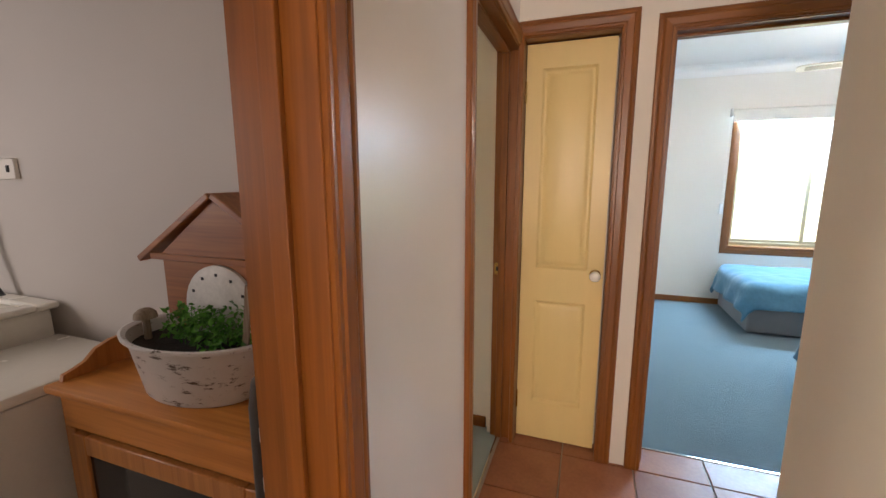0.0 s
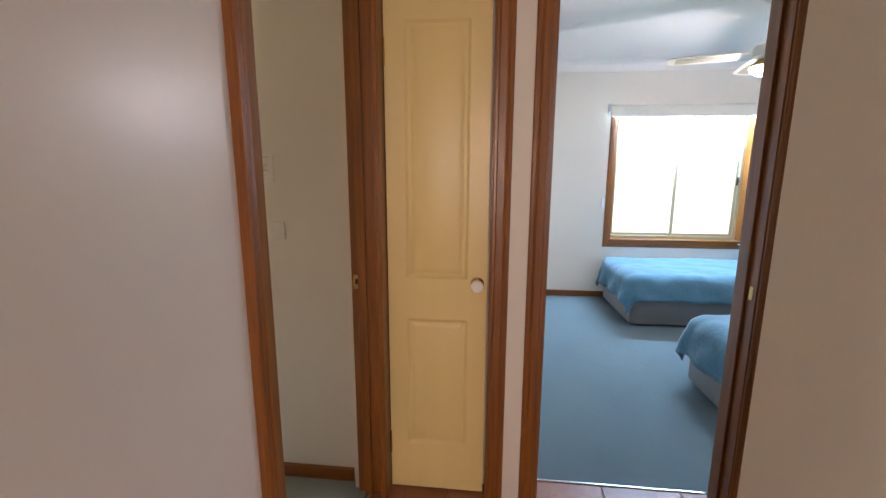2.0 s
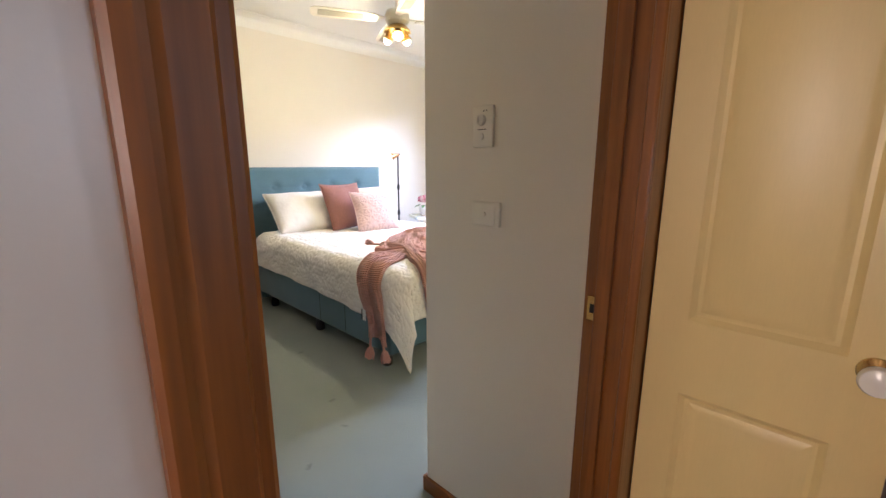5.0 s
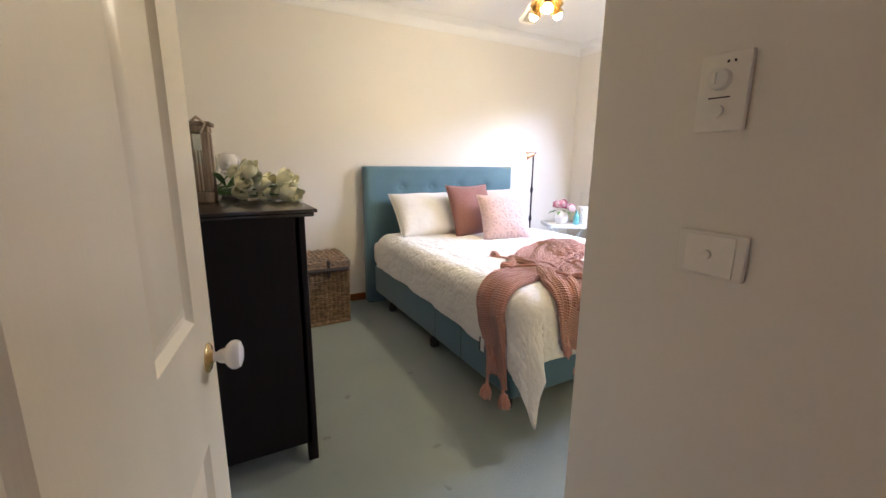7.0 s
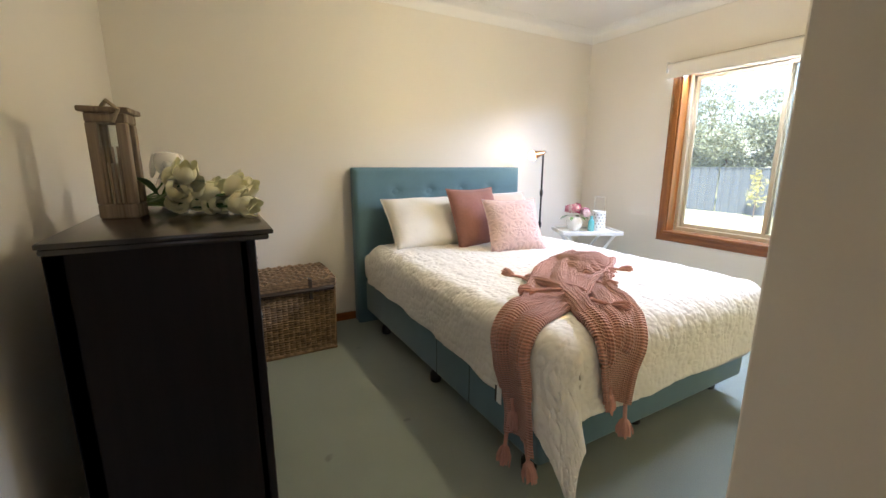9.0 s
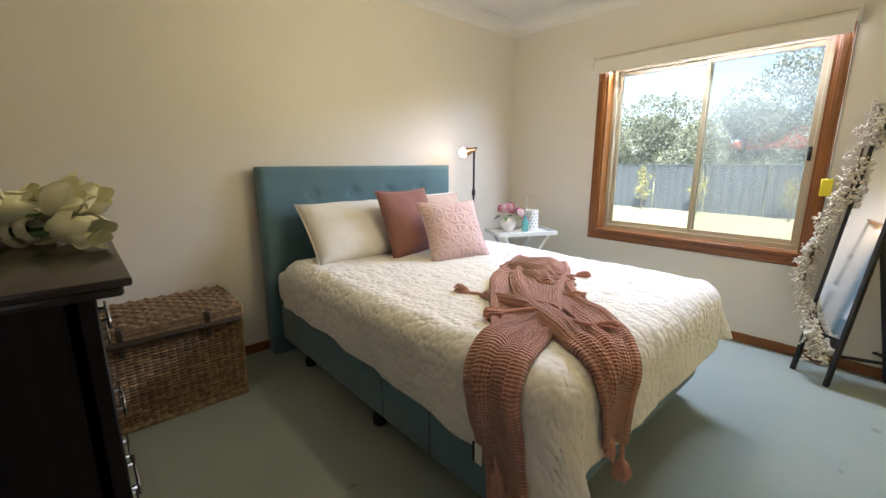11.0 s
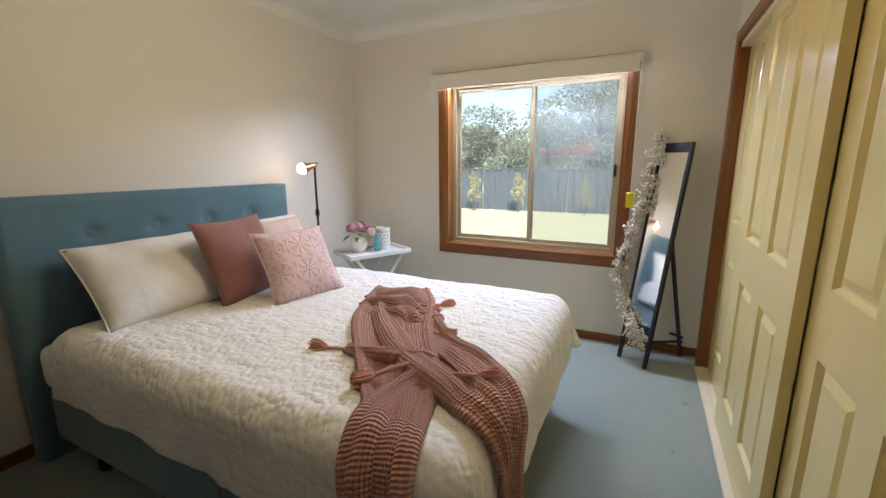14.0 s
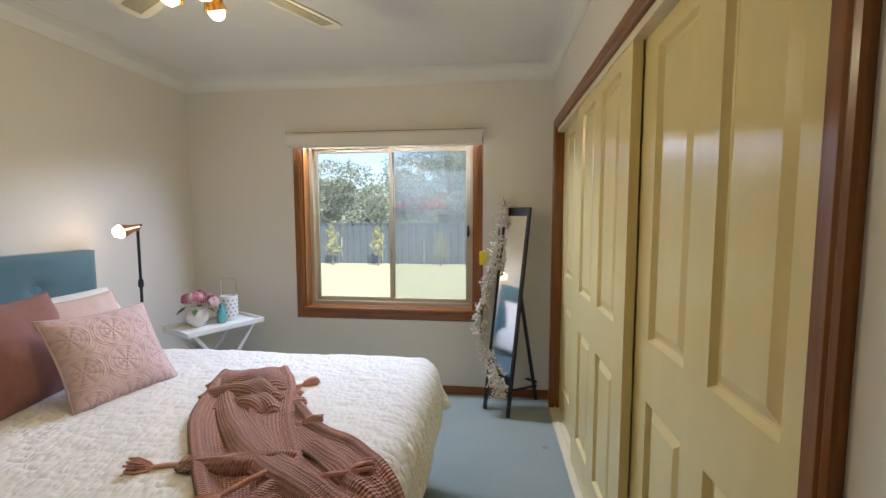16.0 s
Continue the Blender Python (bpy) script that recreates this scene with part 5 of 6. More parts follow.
def crown(name, parent, mat, centres, count, size, seed):
    """Many small leaves scattered over the shells of several lobes."""
    rnd = random.Random(seed)
    verts, faces = [], []
    for _ in range(count):
        cx, cy, cz, rx, ry, rz = rnd.choice(centres)
        d = Vector((rnd.gauss(0, 1), rnd.gauss(0, 1), rnd.gauss(0, 1))).normalized()
        k = rnd.uniform(0.45, 1.0) ** 0.5 * (1 + 0.25 * noise.noise(d * 2.5 + Vector((seed, 0, 0))))
        p = Vector((cx + d.x * rx * k, cy + d.y * ry * k, cz + d.z * rz * k))
        q = Euler((rnd.uniform(-1.2, 1.2), rnd.uniform(-1.2, 1.2), rnd.uniform(0, 6.28))).to_matrix()
        s = size * rnd.uniform(0.6, 1.4)
        n = len(verts)
        for v in ((0, 0, 0), (s * 0.5, s * 0.3, 0), (s, 0, -s * 0.25), (s * 0.5, -s * 0.3, 0)):
            verts.append(p + q @ Vector(v))
        faces.append((n, n + 1, n + 2, n + 3))
    me = bpy.data.meshes.new(name)
    me.from_pydata(verts, [], faces)
    me.materials.append(mat)
    ob = new(name, me)
    ob.parent = parent
    return ob


def leaves(name, a, b):
    return by_island(material(name, a, 0.6, 0.4, 3, 0, 40, tint=b, spec=0.4), 0.55, 1.6)


LEAF_A = leaves("olive_leaves", (0.25, 0.27, 0.17), (0.17, 0.19, 0.11))
LEAF_B = leaves("blue_green_leaves", (0.20, 0.235, 0.16), (0.14, 0.175, 0.12))
LEAF_Y = leaves("young_yellow_leaves", (0.42, 0.38, 0.12), (0.30, 0.29, 0.09))
BARK = material("bark", (0.14, 0.10, 0.07), 0.9, 0.3, 12, 0.8, 40, stretch=(4, 4, 0.6))


def limbs(parent, base, top, r, lobes, seed, spread=1.0):
    rnd = random.Random(seed)
    b, t = Vector(base), Vector(top)
    part("trunk", tube([b, b.lerp(t, 0.35) + Vector((rnd.uniform(-1, 1) * r, 0, 0)), b.lerp(t, 0.7) + Vector((rnd.uniform(-2, 2) * r, 0, 0)), t], (r * 1.25, r, r * 0.7, r * 0.3), 8), BARK, parent)
    bits = []
    for c in lobes:
        s = b.lerp(t, rnd.uniform(0.35, 0.85))
        e = Vector(c[:3])
        bits.append(tube([s, s.lerp(e, 0.5) + Vector((0, 0, 0.1 * (e - s).length)), e], (r * 0.45, r * 0.28, r * 0.08), 6))
    part("limb", join(*bits), BARK, parent)


def tree(name, label, x, y, h, width, mat, count, size, seed, bare=0.25, n=9):
    rnd = random.Random(seed)
    t = thing(name, label, name)
    lobes = []
    for _ in range(n):
        a = rnd.uniform(0, 6.28)
        k = rnd.uniform(0.1, 0.75)
        z = GROUND_Z + h * rnd.uniform(bare + 0.08, 0.86)
        s = width * rnd.uniform(0.22, 0.36)
        lobes.append((x + math.cos(a) * k * width * 0.5, y + math.sin(a) * k * width * 0.4, z, s, s, s * rnd.uniform(0.6, 0.95)))
    limbs(t, (x, y, GROUND_Z), (x, y, GROUND_Z + h * 0.8), 0.035 * h * 0.6, lobes, seed)
    crown("crown", t, mat, lobes, count, size, seed)
    return t


for x, h, s in ((-8.7, 1.62, 1), (-6.85, 1.6, 2), (-4.35, 1.35, 3)):
    t = thing("sapling", "young yellow-green staked sapling on the lawn", "tree", "saplings by the fence")
    y = FY - 0.8
    limbs(t, (x, y, GROUND_Z), (x + 0.05, y, GROUND_Z + h), 0.02, [(x + 0.16 * math.sin(k * 2.1), y + 0.1 * math.cos(k * 2.1), GROUND_Z + h * (0.35 + 0.1 * k), 0, 0, 0) for k in range(6)], s)
    crown("crown", t, LEAF_Y, [(x + 0.10 * math.sin(k * 2.1), y + 0.08 * math.cos(k * 1.7), GROUND_Z + h * (0.35 + 0.09 * k), 0.26 - 0.025 * k, 0.24 - 0.02 * k, 0.2) for k in range(7)], 420 if s < 3 else 170, 0.075, s + 40)
for k, (x, y, h, w, m) in enumerate(((-16.5, 24.5, 5.4, 5.2, LEAF_A), (-12.6, 23.6, 4.9, 4.4, LEAF_A), (-9.8, 24.8, 4.7, 4.2, LEAF_A), (-7.0, 25.0, 4.5, 3.6, LEAF_A), (-2.0, 24.0, 6.4, 5.2, LEAF_B), (-5.2, 33.0, 5.4, 6.0, LEAF_B), (-20.5, 26, 5.6, 5.5, LEAF_B))):
    tree("tree", "bushy olive-green garden tree behind the fence" if m is LEAF_A else "spreading blue-green tree behind the fence", x, y, h * 1.08, w, m, 12000, 0.125, 100 + k, 0.12)
for k, (x, h) in enumerate(((-14.6, 3.6), (-11.2, 3.9), (-8.4, 3.8), (-3.6, 3.3), (-0.6, 3.6))):
    tree("tree", "bushy garden shrub behind the fence", x, 22.3, h, 3.2, LEAF_A if x < -7 else LEAF_B, 6000, 0.115, 200 + k, 0.1)
tree("tree", "tall spreading tree with bare lower limbs behind the fence", -4.5, 25.5, 7.2, 5.2, LEAF_B, 4500, 0.13, 311, 0.44)
# neighbouring house beyond the trees
ROOF = material("terracotta_roof", (0.42, 0.13, 0.06), 0.8, 0.25, 4, 0.3, 30, random_piece=0.1)
RENDERED = material("rendered_wall", (0.55, 0.50, 0.44), 0.9, 0.1, 3, 0.1, 50)
house = thing("house", "neighbouring house with a terracotta tiled roof", "house")
HX, HY = -5.3, 30.0
part("wall", box(HX - 3.5, HX + 3.5, HY, HY + 6, GROUND_Z, 1.95), RENDERED, house)
for k in range(9):
    z, d = 1.9 + k * 0.13, k * 0.30
    part("roof_course", box(HX - 3.9 + d, HX + 3.9 - d, HY - 0.5 + d, HY + 6.5 - d, z, z + 0.16, 0.02), ROOF, house)
part("window", box(HX - 0.5, HX + 0.7, HY - 0.03, HY + 0.02, 0.6, 1.6), BLACK, house)


# ---- bedroom: wall controls beside the entrance ----
ctrl = thing("fan_controller", "white wall plate with a fan dial and a button", "switch")
part("plate", box(-1.786, -1.713, 3.959, 3.9698, 1.322, 1.437, 0.003, 2), PLASTIC, ctrl)
part("dial", moved(lathe([(0.016, 0), (0.015, 0.012), (0.010, 0.016), (0.001, 0.017)], 20), pose(-1.752, 3.959, 1.398, 90, 0, 0)), PLASTIC, ctrl)
part("dial_pointer", box(-1.754, -1.750, 3.938, 3.942, 1.390, 1.406), PLASTIC, ctrl)
part("button", moved(lathe([(0.010, 0), (0.010, 0.006), (0.001, 0.007)], 16), pose(-1.752, 3.959, 1.352, 90, 0, 0)), PLASTIC, ctrl)
part("marking", box(-1.768, -1.736, 3.9582, 3.9592, 1.371, 1.373), BLACK, ctrl)
for x in (-1.745, -1.735):
    part("marking", box(x - 0.0015, x + 0.0015, 3.9582, 3.9592, 1.421, 1.425), BLACK, ctrl)
sw = thing("light_switch", "white light switch plate with one rocker button", "switch")
part("plate", box(-1.786, -1.681, 3.959, 3.9698, 1.092, 1.165, 0.003, 2), PLASTIC, sw)
part("cover", box(-1.772, -1.695, 3.9565, 3.9592, 1.096, 1.161, 0.001), PLASTIC, sw)
part("button", moved(lathe([(0.0075, 0), (0.007, 0.006), (0.001, 0.007)], 16), pose(-1.735, 3.957, 1.129, 90, 0, 0)), PLASTIC, sw)

# ---- on the chest of drawers ----
WEATHERED = wood("weathered_wood", (0.34, 0.27, 0.20), (0.16, 0.11, 0.07), 0.85, 2, coat=0.0, bump=0.4)
lantern = thing("wooden_lantern", "weathered wooden lantern with glass sides and a rope handle", "lantern", at=(-3.46, 3.21, DZ), turn=-8)
LW, LH = 0.052, 0.32
part("base", box(-LW, LW, -LW, LW, 0, 0.045, 0.004), WEATHERED, lantern)
part("top", join(box(-LW, LW, -LW, LW, LH - 0.03, LH, 0.004), box(-LW - 0.012, LW + 0.012, -LW - 0.012, LW + 0.012, LH, LH + 0.016, 0.003)), WEATHERED, lantern)
for x in (-LW + 0.014, LW - 0.014):
    for y in (-LW + 0.014, LW - 0.014):
        part("post", box(x - 0.014, x + 0.014, y - 0.014, y + 0.014, 0.045, LH - 0.03, 0.003), WEATHERED, lantern)
for s in (-1, 1):
    p = part("pane", box(s * (LW - 0.012), s * (LW - 0.009), -LW + 0.028, LW - 0.028, 0.045, LH - 0.03), GLASS, lantern)
    p.visible_shadow = False
    p = part("pane", box(-LW + 0.028, LW - 0.028, s * (LW - 0.012), s * (LW - 0.009), 0.045, LH - 0.03), GLASS, lantern)
    p.visible_shadow = False
for k in range(4):
    part("slat", box(LW - 0.008, LW - 0.002, -0.022 + k * 0.013, -0.016 + k * 0.013, 0.045, LH - 0.10, 0.001), WEATHERED, lantern)
part("candle", lathe([(0.026, 0.046), (0.026, 0.17), (0.018, 0.167), (0.003, 0.167)], 18), material("candle_wax", (0.75, 0.66, 0.5), 0.5, 0.05, 10, 0.05), lantern, "cream pillar candle")
part("rope", tube([(0.06, 0.0, LH + 0.016), (0.085, 0.02, LH + 0.03), (0.095, 0.05, LH + 0.005), (0.09, 0.03, LH - 0.03)], 0.006, 8), material("rope", (0.4, 0.32, 0.22), 0.95, 0.3, 60, 0.5, 200), lantern)

fig = thing("animal_figurine", "white glazed ceramic sitting animal figurine", "figurine", at=(-3.72, 3.325, DZ))
part("figurine_body", join(
    lathe([(0.036, 0), (0.050, 0.010), (0.056, 0.045), (0.050, 0.085), (0.038, 0.115), (0.032, 0.130), (0.004, 0.140)], 22),
    lathe([(0.004, 0.125), (0.030, 0.135), (0.042, 0.160), (0.043, 0.185), (0.032, 0.208), (0.004, 0.216)], 20, squash=1.15),
    moved(lathe([(0.004, -0.09), (0.016, -0.075), (0.019, -0.04), (0.013, -0.008), (0.003, 0.0)], 12, squash=0.6), pose(0.0, 0.042, 0.205, 10)),
    moved(lathe([(0.004, -0.09), (0.016, -0.075), (0.019, -0.04), (0.013, -0.008), (0.003, 0.0)], 12, squash=0.6), pose(0.0, -0.042, 0.205, -10)),
    moved(lathe([(0.016, 0), (0.014, 0.014), (0.003, 0.022)], 12), pose(0.036, 0, 0.165, 0, 90)),
    moved(lathe([(0.004, 0), (0.020, 0.010), (0.018, 0.03), (0.003, 0.04)], 12), pose(0.040, 0.022, 0.0)),
    moved(lathe([(0.004, 0), (0.020, 0.010), (0.018, 0.03), (0.003, 0.04)], 12), pose(0.040, -0.022, 0.0))), PORCELAIN, fig)

PETAL = material("tulip_petal", (0.90, 0.86, 0.58), 0.45, 0.12, 30, 0.1, 90, tint=(0.86, 0.80, 0.42), sheen=0.2)
STALK = material("tulip_green", (0.10, 0.22, 0.05), 0.5, 0.2, 20, 0.1, 90)
tulips = thing("tulip_bunch", "bunch of cream artificial tulips lying on the chest", "flowers")
_r = random.Random(11)


def petal_mesh():
    def f(u, v):
        w = (v - 0.5) * 2
        ang = w * 0.74 * (1 - 0.25 * u)
        rad = 0.008 + 0.027 * math.sin(min(1, u * 1.15) * math.pi * 0.62) * (1 - 0.10 * abs(w) * u) - 0.008 * u * u
        return Vector((rad * math.cos(ang), rad * math.sin(ang), 0.066 * u * (1 - 0.16 * w * w * u)))

    bm = sheet(6, 6, f)
    me = bpy.data.meshes.new("petal")
    bm.to_mesh(me)
    bm.free()
    me.materials.append(PETAL)
    smooth(me, 180)
    return me


petal = petal_mesh()
root = Vector((-3.74, 3.22, DZ + 0.02))
for k in range(20):
    h = Vector((-3.43 + _r.uniform(-0.13, 0.13), 3.43 + _r.uniform(-0.115, 0.115), DZ + 0.034 if k < 9 else DZ + 0.06 + _r.uniform(0, 0.055)))
    d = ((h - root).normalized() + Vector((_r.uniform(-0.7, 0.8), _r.uniform(-0.7, 0.7), _r.uniform(-0.02, 0.06) if k < 9 else _r.uniform(0.0, 0.7)))).normalized()
    t = part("tulip_stem", tube([h, h.lerp(root, 0.4) - Vector((0, 0, 0.01)), root + Vector((_r.uniform(-0.02, 0.02), _r.uniform(-0.03, 0.03), _r.uniform(-0.008, 0.02)))], 0.0035, 6), STALK, tulips)
    m = look(h, h - d) @ Matrix.Scale(1.25, 4)
    for j in range(6):
        p = new("petal", petal)
        p.parent = t
        p.matrix_basis = m @ pose(0, 0, 0, 0, 0, j * 60 + k * 13) @ Matrix.Scale(0.87 if j % 2 else 1.0, 4)
for k in range(6):
    b0 = Vector((-3.55 + _r.uniform(-0.1, 0.1), 3.36 + _r.uniform(-0.06, 0.06), DZ + 0.03 + _r.uniform(0, 0.05)))
    e = b0 + Vector((_r.uniform(0.02, 0.14), _r.uniform(-0.12, 0.14), _r.uniform(0.02, 0.09)))

    def lf(u, v, b0=b0, e=e):
        p = b0.lerp(e, u)
        s = (e - b0).cross(Vector((0, 0, 1))).normalized()
        return p + s * (v - 0.5) * 0.04 * math.sin(math.pi * min(1, u * 0.97 + 0.03)) + Vector((0, 0, 0.02 * math.sin(math.pi * u)))

    part("leaf", sheet(8, 3, lf), STALK, tulips, limit=180)

# ---- on the tray table ----
tm = pose(-4.465, 6.51, TZ, 0, 0, 63)


def on_tray(x, y):
    return tm @ Vector((x, y, 0))


vp = on_tray(-0.10, 0.05)
vase = thing("flower_vase", "white round vase of pink artificial peonies", "vase", at=vp)
vase.scale = (1.22, 1.22, 1.22)
part("vase_body", lathe([(0.028, 0.001), (0.032, 0.012), (0.052, 0.03), (0.062, 0.06), (0.056, 0.09), (0.044, 0.102), (0.046, 0.108)], 24), PORCELAIN, vase)
for a in (0.3, 2.4, 4.5):
    part("foot", lathe([(0.004, 0), (0.009, 0.006), (0.008, 0.018)], 8, (0.036 * math.cos(a), 0.036 * math.sin(a), 0)), PORCELAIN, vase)
PINKS = [material("peony_" + n, c, 0.7, 0.25, 40, 0.2, 120) for n, c in (("deep_pink", (0.55, 0.09, 0.18)), ("mid_pink", (0.70, 0.26, 0.34)), ("pale_pink", (0.78, 0.55, 0.55)))]
for k in range(14):
    a, rr = k * 2.4, 0.02 + 0.072 * ((k * 0.618) % 1)
    c = Vector((rr * math.cos(a), rr * math.sin(a), 0.135 + 0.06 * (1 - rr / 0.1)))
    bits = []
    for j in range(9):
        q = Euler((_r.uniform(-1.3, 1.3), _r.uniform(-1.3, 1.3), _r.uniform(0, 6.28))).to_matrix().to_4x4()
        bits.append(moved(sheet(4, 4, lambda u, v: Vector(((u - 0.5) * 0.05, (v - 0.5) * 0.045, 0.014 + 0.012 * math.cos((u - 0.5) * 3) * math.cos((v - 0.5) * 3)))), Matrix.Translation(c) @ q))
    part("bloom", join(*bits), PINKS[k % 3], vase, limit=180)
for k in range(6):
    a = k * 1.05
    part("leaf", moved(leaf_mesh(0.06), pose(0.06 * math.cos(a), 0.06 * math.sin(a), 0.115, 0, 10, math.degrees(a))), STALK, vase)
bot = thing("bottle", "small teal glass bottle", "bottle", at=on_tray(0.045, 0.0))
part("bottle_glass", lathe([(0.026, 0.001), (0.030, 0.006), (0.030, 0.085), (0.022, 0.105), (0.012, 0.115), (0.012, 0.135), (0.014, 0.137), (0.014, 0.145)], 20), material("teal_glass", (0.12, 0.42, 0.42), 0.1, 0.1, 20, 0, coat=0.5), bot)
wl = thing("white_lantern", "white punched-metal candle lantern with a wire handle", "lantern", at=on_tray(0.135, 0.055))
wl.scale = (1.12, 1.12, 1.12)
bmw = lathe([(0.052, 0.001), (0.055, 0.004), (0.055, 0.165), (0.052, 0.168), (0.049, 0.165), (0.049, 0.01)], 28)
part("shell", bmw, WHITE_PAINT, wl)
part("wire_handle", tube([(0.053, 0, 0.16), (0.055, 0, 0.26), (0.045, 0, 0.285), (-0.045, 0, 0.285), (-0.055, 0, 0.26), (-0.053, 0, 0.16)], 0.0022, 6), STEEL, wl)
HOLE = material("shade_hole", (0.25, 0.24, 0.22), 0.8, 0, 5, 0)
for r in range(5):
    part("punched_hole", join(*[moved(lathe([(0.006, 0), (0.005, 0.0008), (0.0005, 0.001)], 8), pose(0, 0, 0.035 + r * 0.026, 0, 0, k * 30 + r * 15) @ pose(0.0548, 0, 0, 0, 90, 0)) for k in range(12)]), HOLE, wl)

# ---- berry garland hung on the mirror ----
garland = thing("berry_garland", "garland of small white berries draped down the mirror", "garland")
GPTS = [(-2.335, 1.55), (-2.36, 1.44), (-2.378, 1.34), (-2.385, 1.15), (-2.44, 0.96), (-2.495, 0.76), (-2.515, 0.56), (-2.465, 0.40), (-2.395, 0.28), (-2.37, 0.20)]


def on_mirror(x, z):
    h = z / up.z
    b = FL + up * h
    s = (x - b.x) / side.x
    return b + side * s - back * 0.03


gp = [on_mirror(x, z) for x, z in GPTS]
part("vine", tube([Vector(lerp_rows([tuple(p) for p in gp], k / 40)) for k in range(41)], 0.006, 6), BARK, garland)
berry_v, berry_f = [], []
_ico = bmesh.new()
bmesh.ops.create_icosphere(_ico, subdivisions=1, radius=1)
ico_v, ico_f = [v.co.copy() for v in _ico.verts], [[v.index for v in f.verts] for f in _ico.faces]
_ico.free()
twigs = []
for k in range(165):
    p = Vector(lerp_rows([tuple(q) for q in gp], _r.random()))
    t = p + Vector((_r.uniform(-0.065, 0.055), _r.uniform(-0.05, 0.01), _r.uniform(-0.10, 0.03)))
    twigs.append(tube([p, p.lerp(t, 0.5) + Vector((0, -0.008, 0.01)), t], 0.0015, 4))
    for j in range(12):
        c = p.lerp(t, _r.uniform(0.25, 1.05)) + Vector((_r.gauss(0, 0.011), _r.gauss(0, 0.009), _r.gauss(0, 0.012)))
        n, s = len(berry_v), _r.uniform(0.006, 0.0105)
        berry_v += [c + v * s for v in ico_v]
        berry_f += [[n + i for i in f] for f in ico_f]
part("twig_sprays", join(*twigs), BARK, garland)
me = bpy.data.meshes.new("berry_mass")
me.from_pydata(berry_v, [], berry_f)
me.materials.append(material("white_berry", (0.76, 0.70, 0.60), 0.5, 0.2, 60, 0, tint=(0.55, 0.46, 0.34)))
smooth(me, 180)
bo = new("berry_mass", me)
bo.parent = garland
tagged(bo, kind="stuff")
tagged(bpy.data.objects["twig_sprays"], kind="stuff")


# ---- second bedroom ----
def single_bed(x0, x1, y0, y1, seed):
    b = thing("single_bed", "low single bed with grey base and rumpled blue quilt", "bed", "single beds")
    part("bed_base", box(x0 + 0.03, x1, y0 + 0.04, y1 - 0.03, 0.02, 0.27, 0.02, 2), BASE_GREY, b, limit=60)
    part("mattress", box(x0 + 0.03, x1, y0 + 0.04, y1 - 0.03, 0.271, 0.41, 0.04, 2), LINEN, b, limit=60)
    r, top = 0.09, 0.47

    def f(u, v):
        px, py = x0 + r - 0.30 + u * (x1 - x0 + 0.2), y0 + r - 0.26 + v * (y1 - y0 - 2 * r + 0.5)
        sx = max(0.0, x0 + r - px)
        lo, hi = max(0.0, y0 + r - py), max(0.0, py - (y1 - r))
        sy = lo - hi
        s = math.hypot(sx, sy)
        cx, cy = max(px, x0 + r), min(max(py, y0 + r), y1 - r)
        wr = 0.016 * noise.noise(Vector((px * 4 + seed, py * 4, 1))) + 0.008 * noise.noise(Vector((px * 11, py * 11, seed)))
        if s < 1e-6:
            return Vector((px, py, top + wr))
        dx, dy = -sx / s, (-lo if lo else hi) / s
        if s < r * 1.571:
            o, d = r * math.sin(s / r), r * (1 - math.cos(s / r))
        else:
            q = s - r * 1.571
            o, d = r + 0.18 * q + 0.02 * math.sin(px * 15 + py * 19) * min(1, q * 6), r + q
        return Vector((cx + dx * (o + wr), cy + dy * (o + wr), top - d + wr))

    part("quilt", sheet(70, 50, f, lambda u, v: (u * 2.2, v * 1.2)), DENIM, b, "slate blue cotton quilt", limit=180)
    thick(b.children[-1], 0.02, 1.0)
    put = thing("pillow", "blue pillow at the head of the single bed", "pillow", "blue pillows", at=(x1 - 0.25, (y0 + y1) / 2, top + 0.02))
    put.matrix_basis = pose(x1 - 0.25, (y0 + y1) / 2, top + 0.09, 0, 0, 90) @ pose(0, 0, 0, -75, 0, 0)
    part("cover", cushion(0.66, 0.42, 0.14, 0.04, seed=seed), DENIM, put, limit=180)


single_bed(0.43, 2.40, 6.09, 7.06, 3)
single_bed(0.47, 2.44, 4.17, 5.14, 8)

# ---- laundry ----
HONEY = wood("honey_pine", (0.60, 0.24, 0.045), (0.42, 0.145, 0.022), 0.4, 0)
HONEY_V = wood("honey_pine_upright", (0.52, 0.22, 0.055), (0.35, 0.125, 0.027), 0.4, 2)
cab = thing("pine_cabinet", "honey pine side cabinet with a glazed door and shaped gallery", "cabinet")
CX0, CX1, CY0, CY1, CZ = -2.285, -1.50, 2.478, 2.79, 0.85
part("top", box(CX0, CX1, CY0, CY1, CZ - 0.022, CZ, 0.006, 2), HONEY, cab)
part("carcass", join(box(CX0 + 0.03, CX0 + 0.05, CY0 + 0.03, CY1, 0, CZ - 0.022), box(CX1 - 0.05, CX1 - 0.03, CY0 + 0.03, CY1, 0, CZ - 0.022), box(CX0 + 0.05, CX1 - 0.05, CY1 - 0.01, CY1, 0.05, CZ - 0.022), box(CX0 + 0.05, CX1 - 0.05, CY0 + 0.03, CY1 - 0.01, 0.05, 0.07)), HONEY_V, cab)
part("front_rail", box(CX0 + 0.03, CX1 - 0.03, CY0 + 0.02, CY0 + 0.035, CZ - 0.12, CZ - 0.022, 0.002), HONEY, cab)
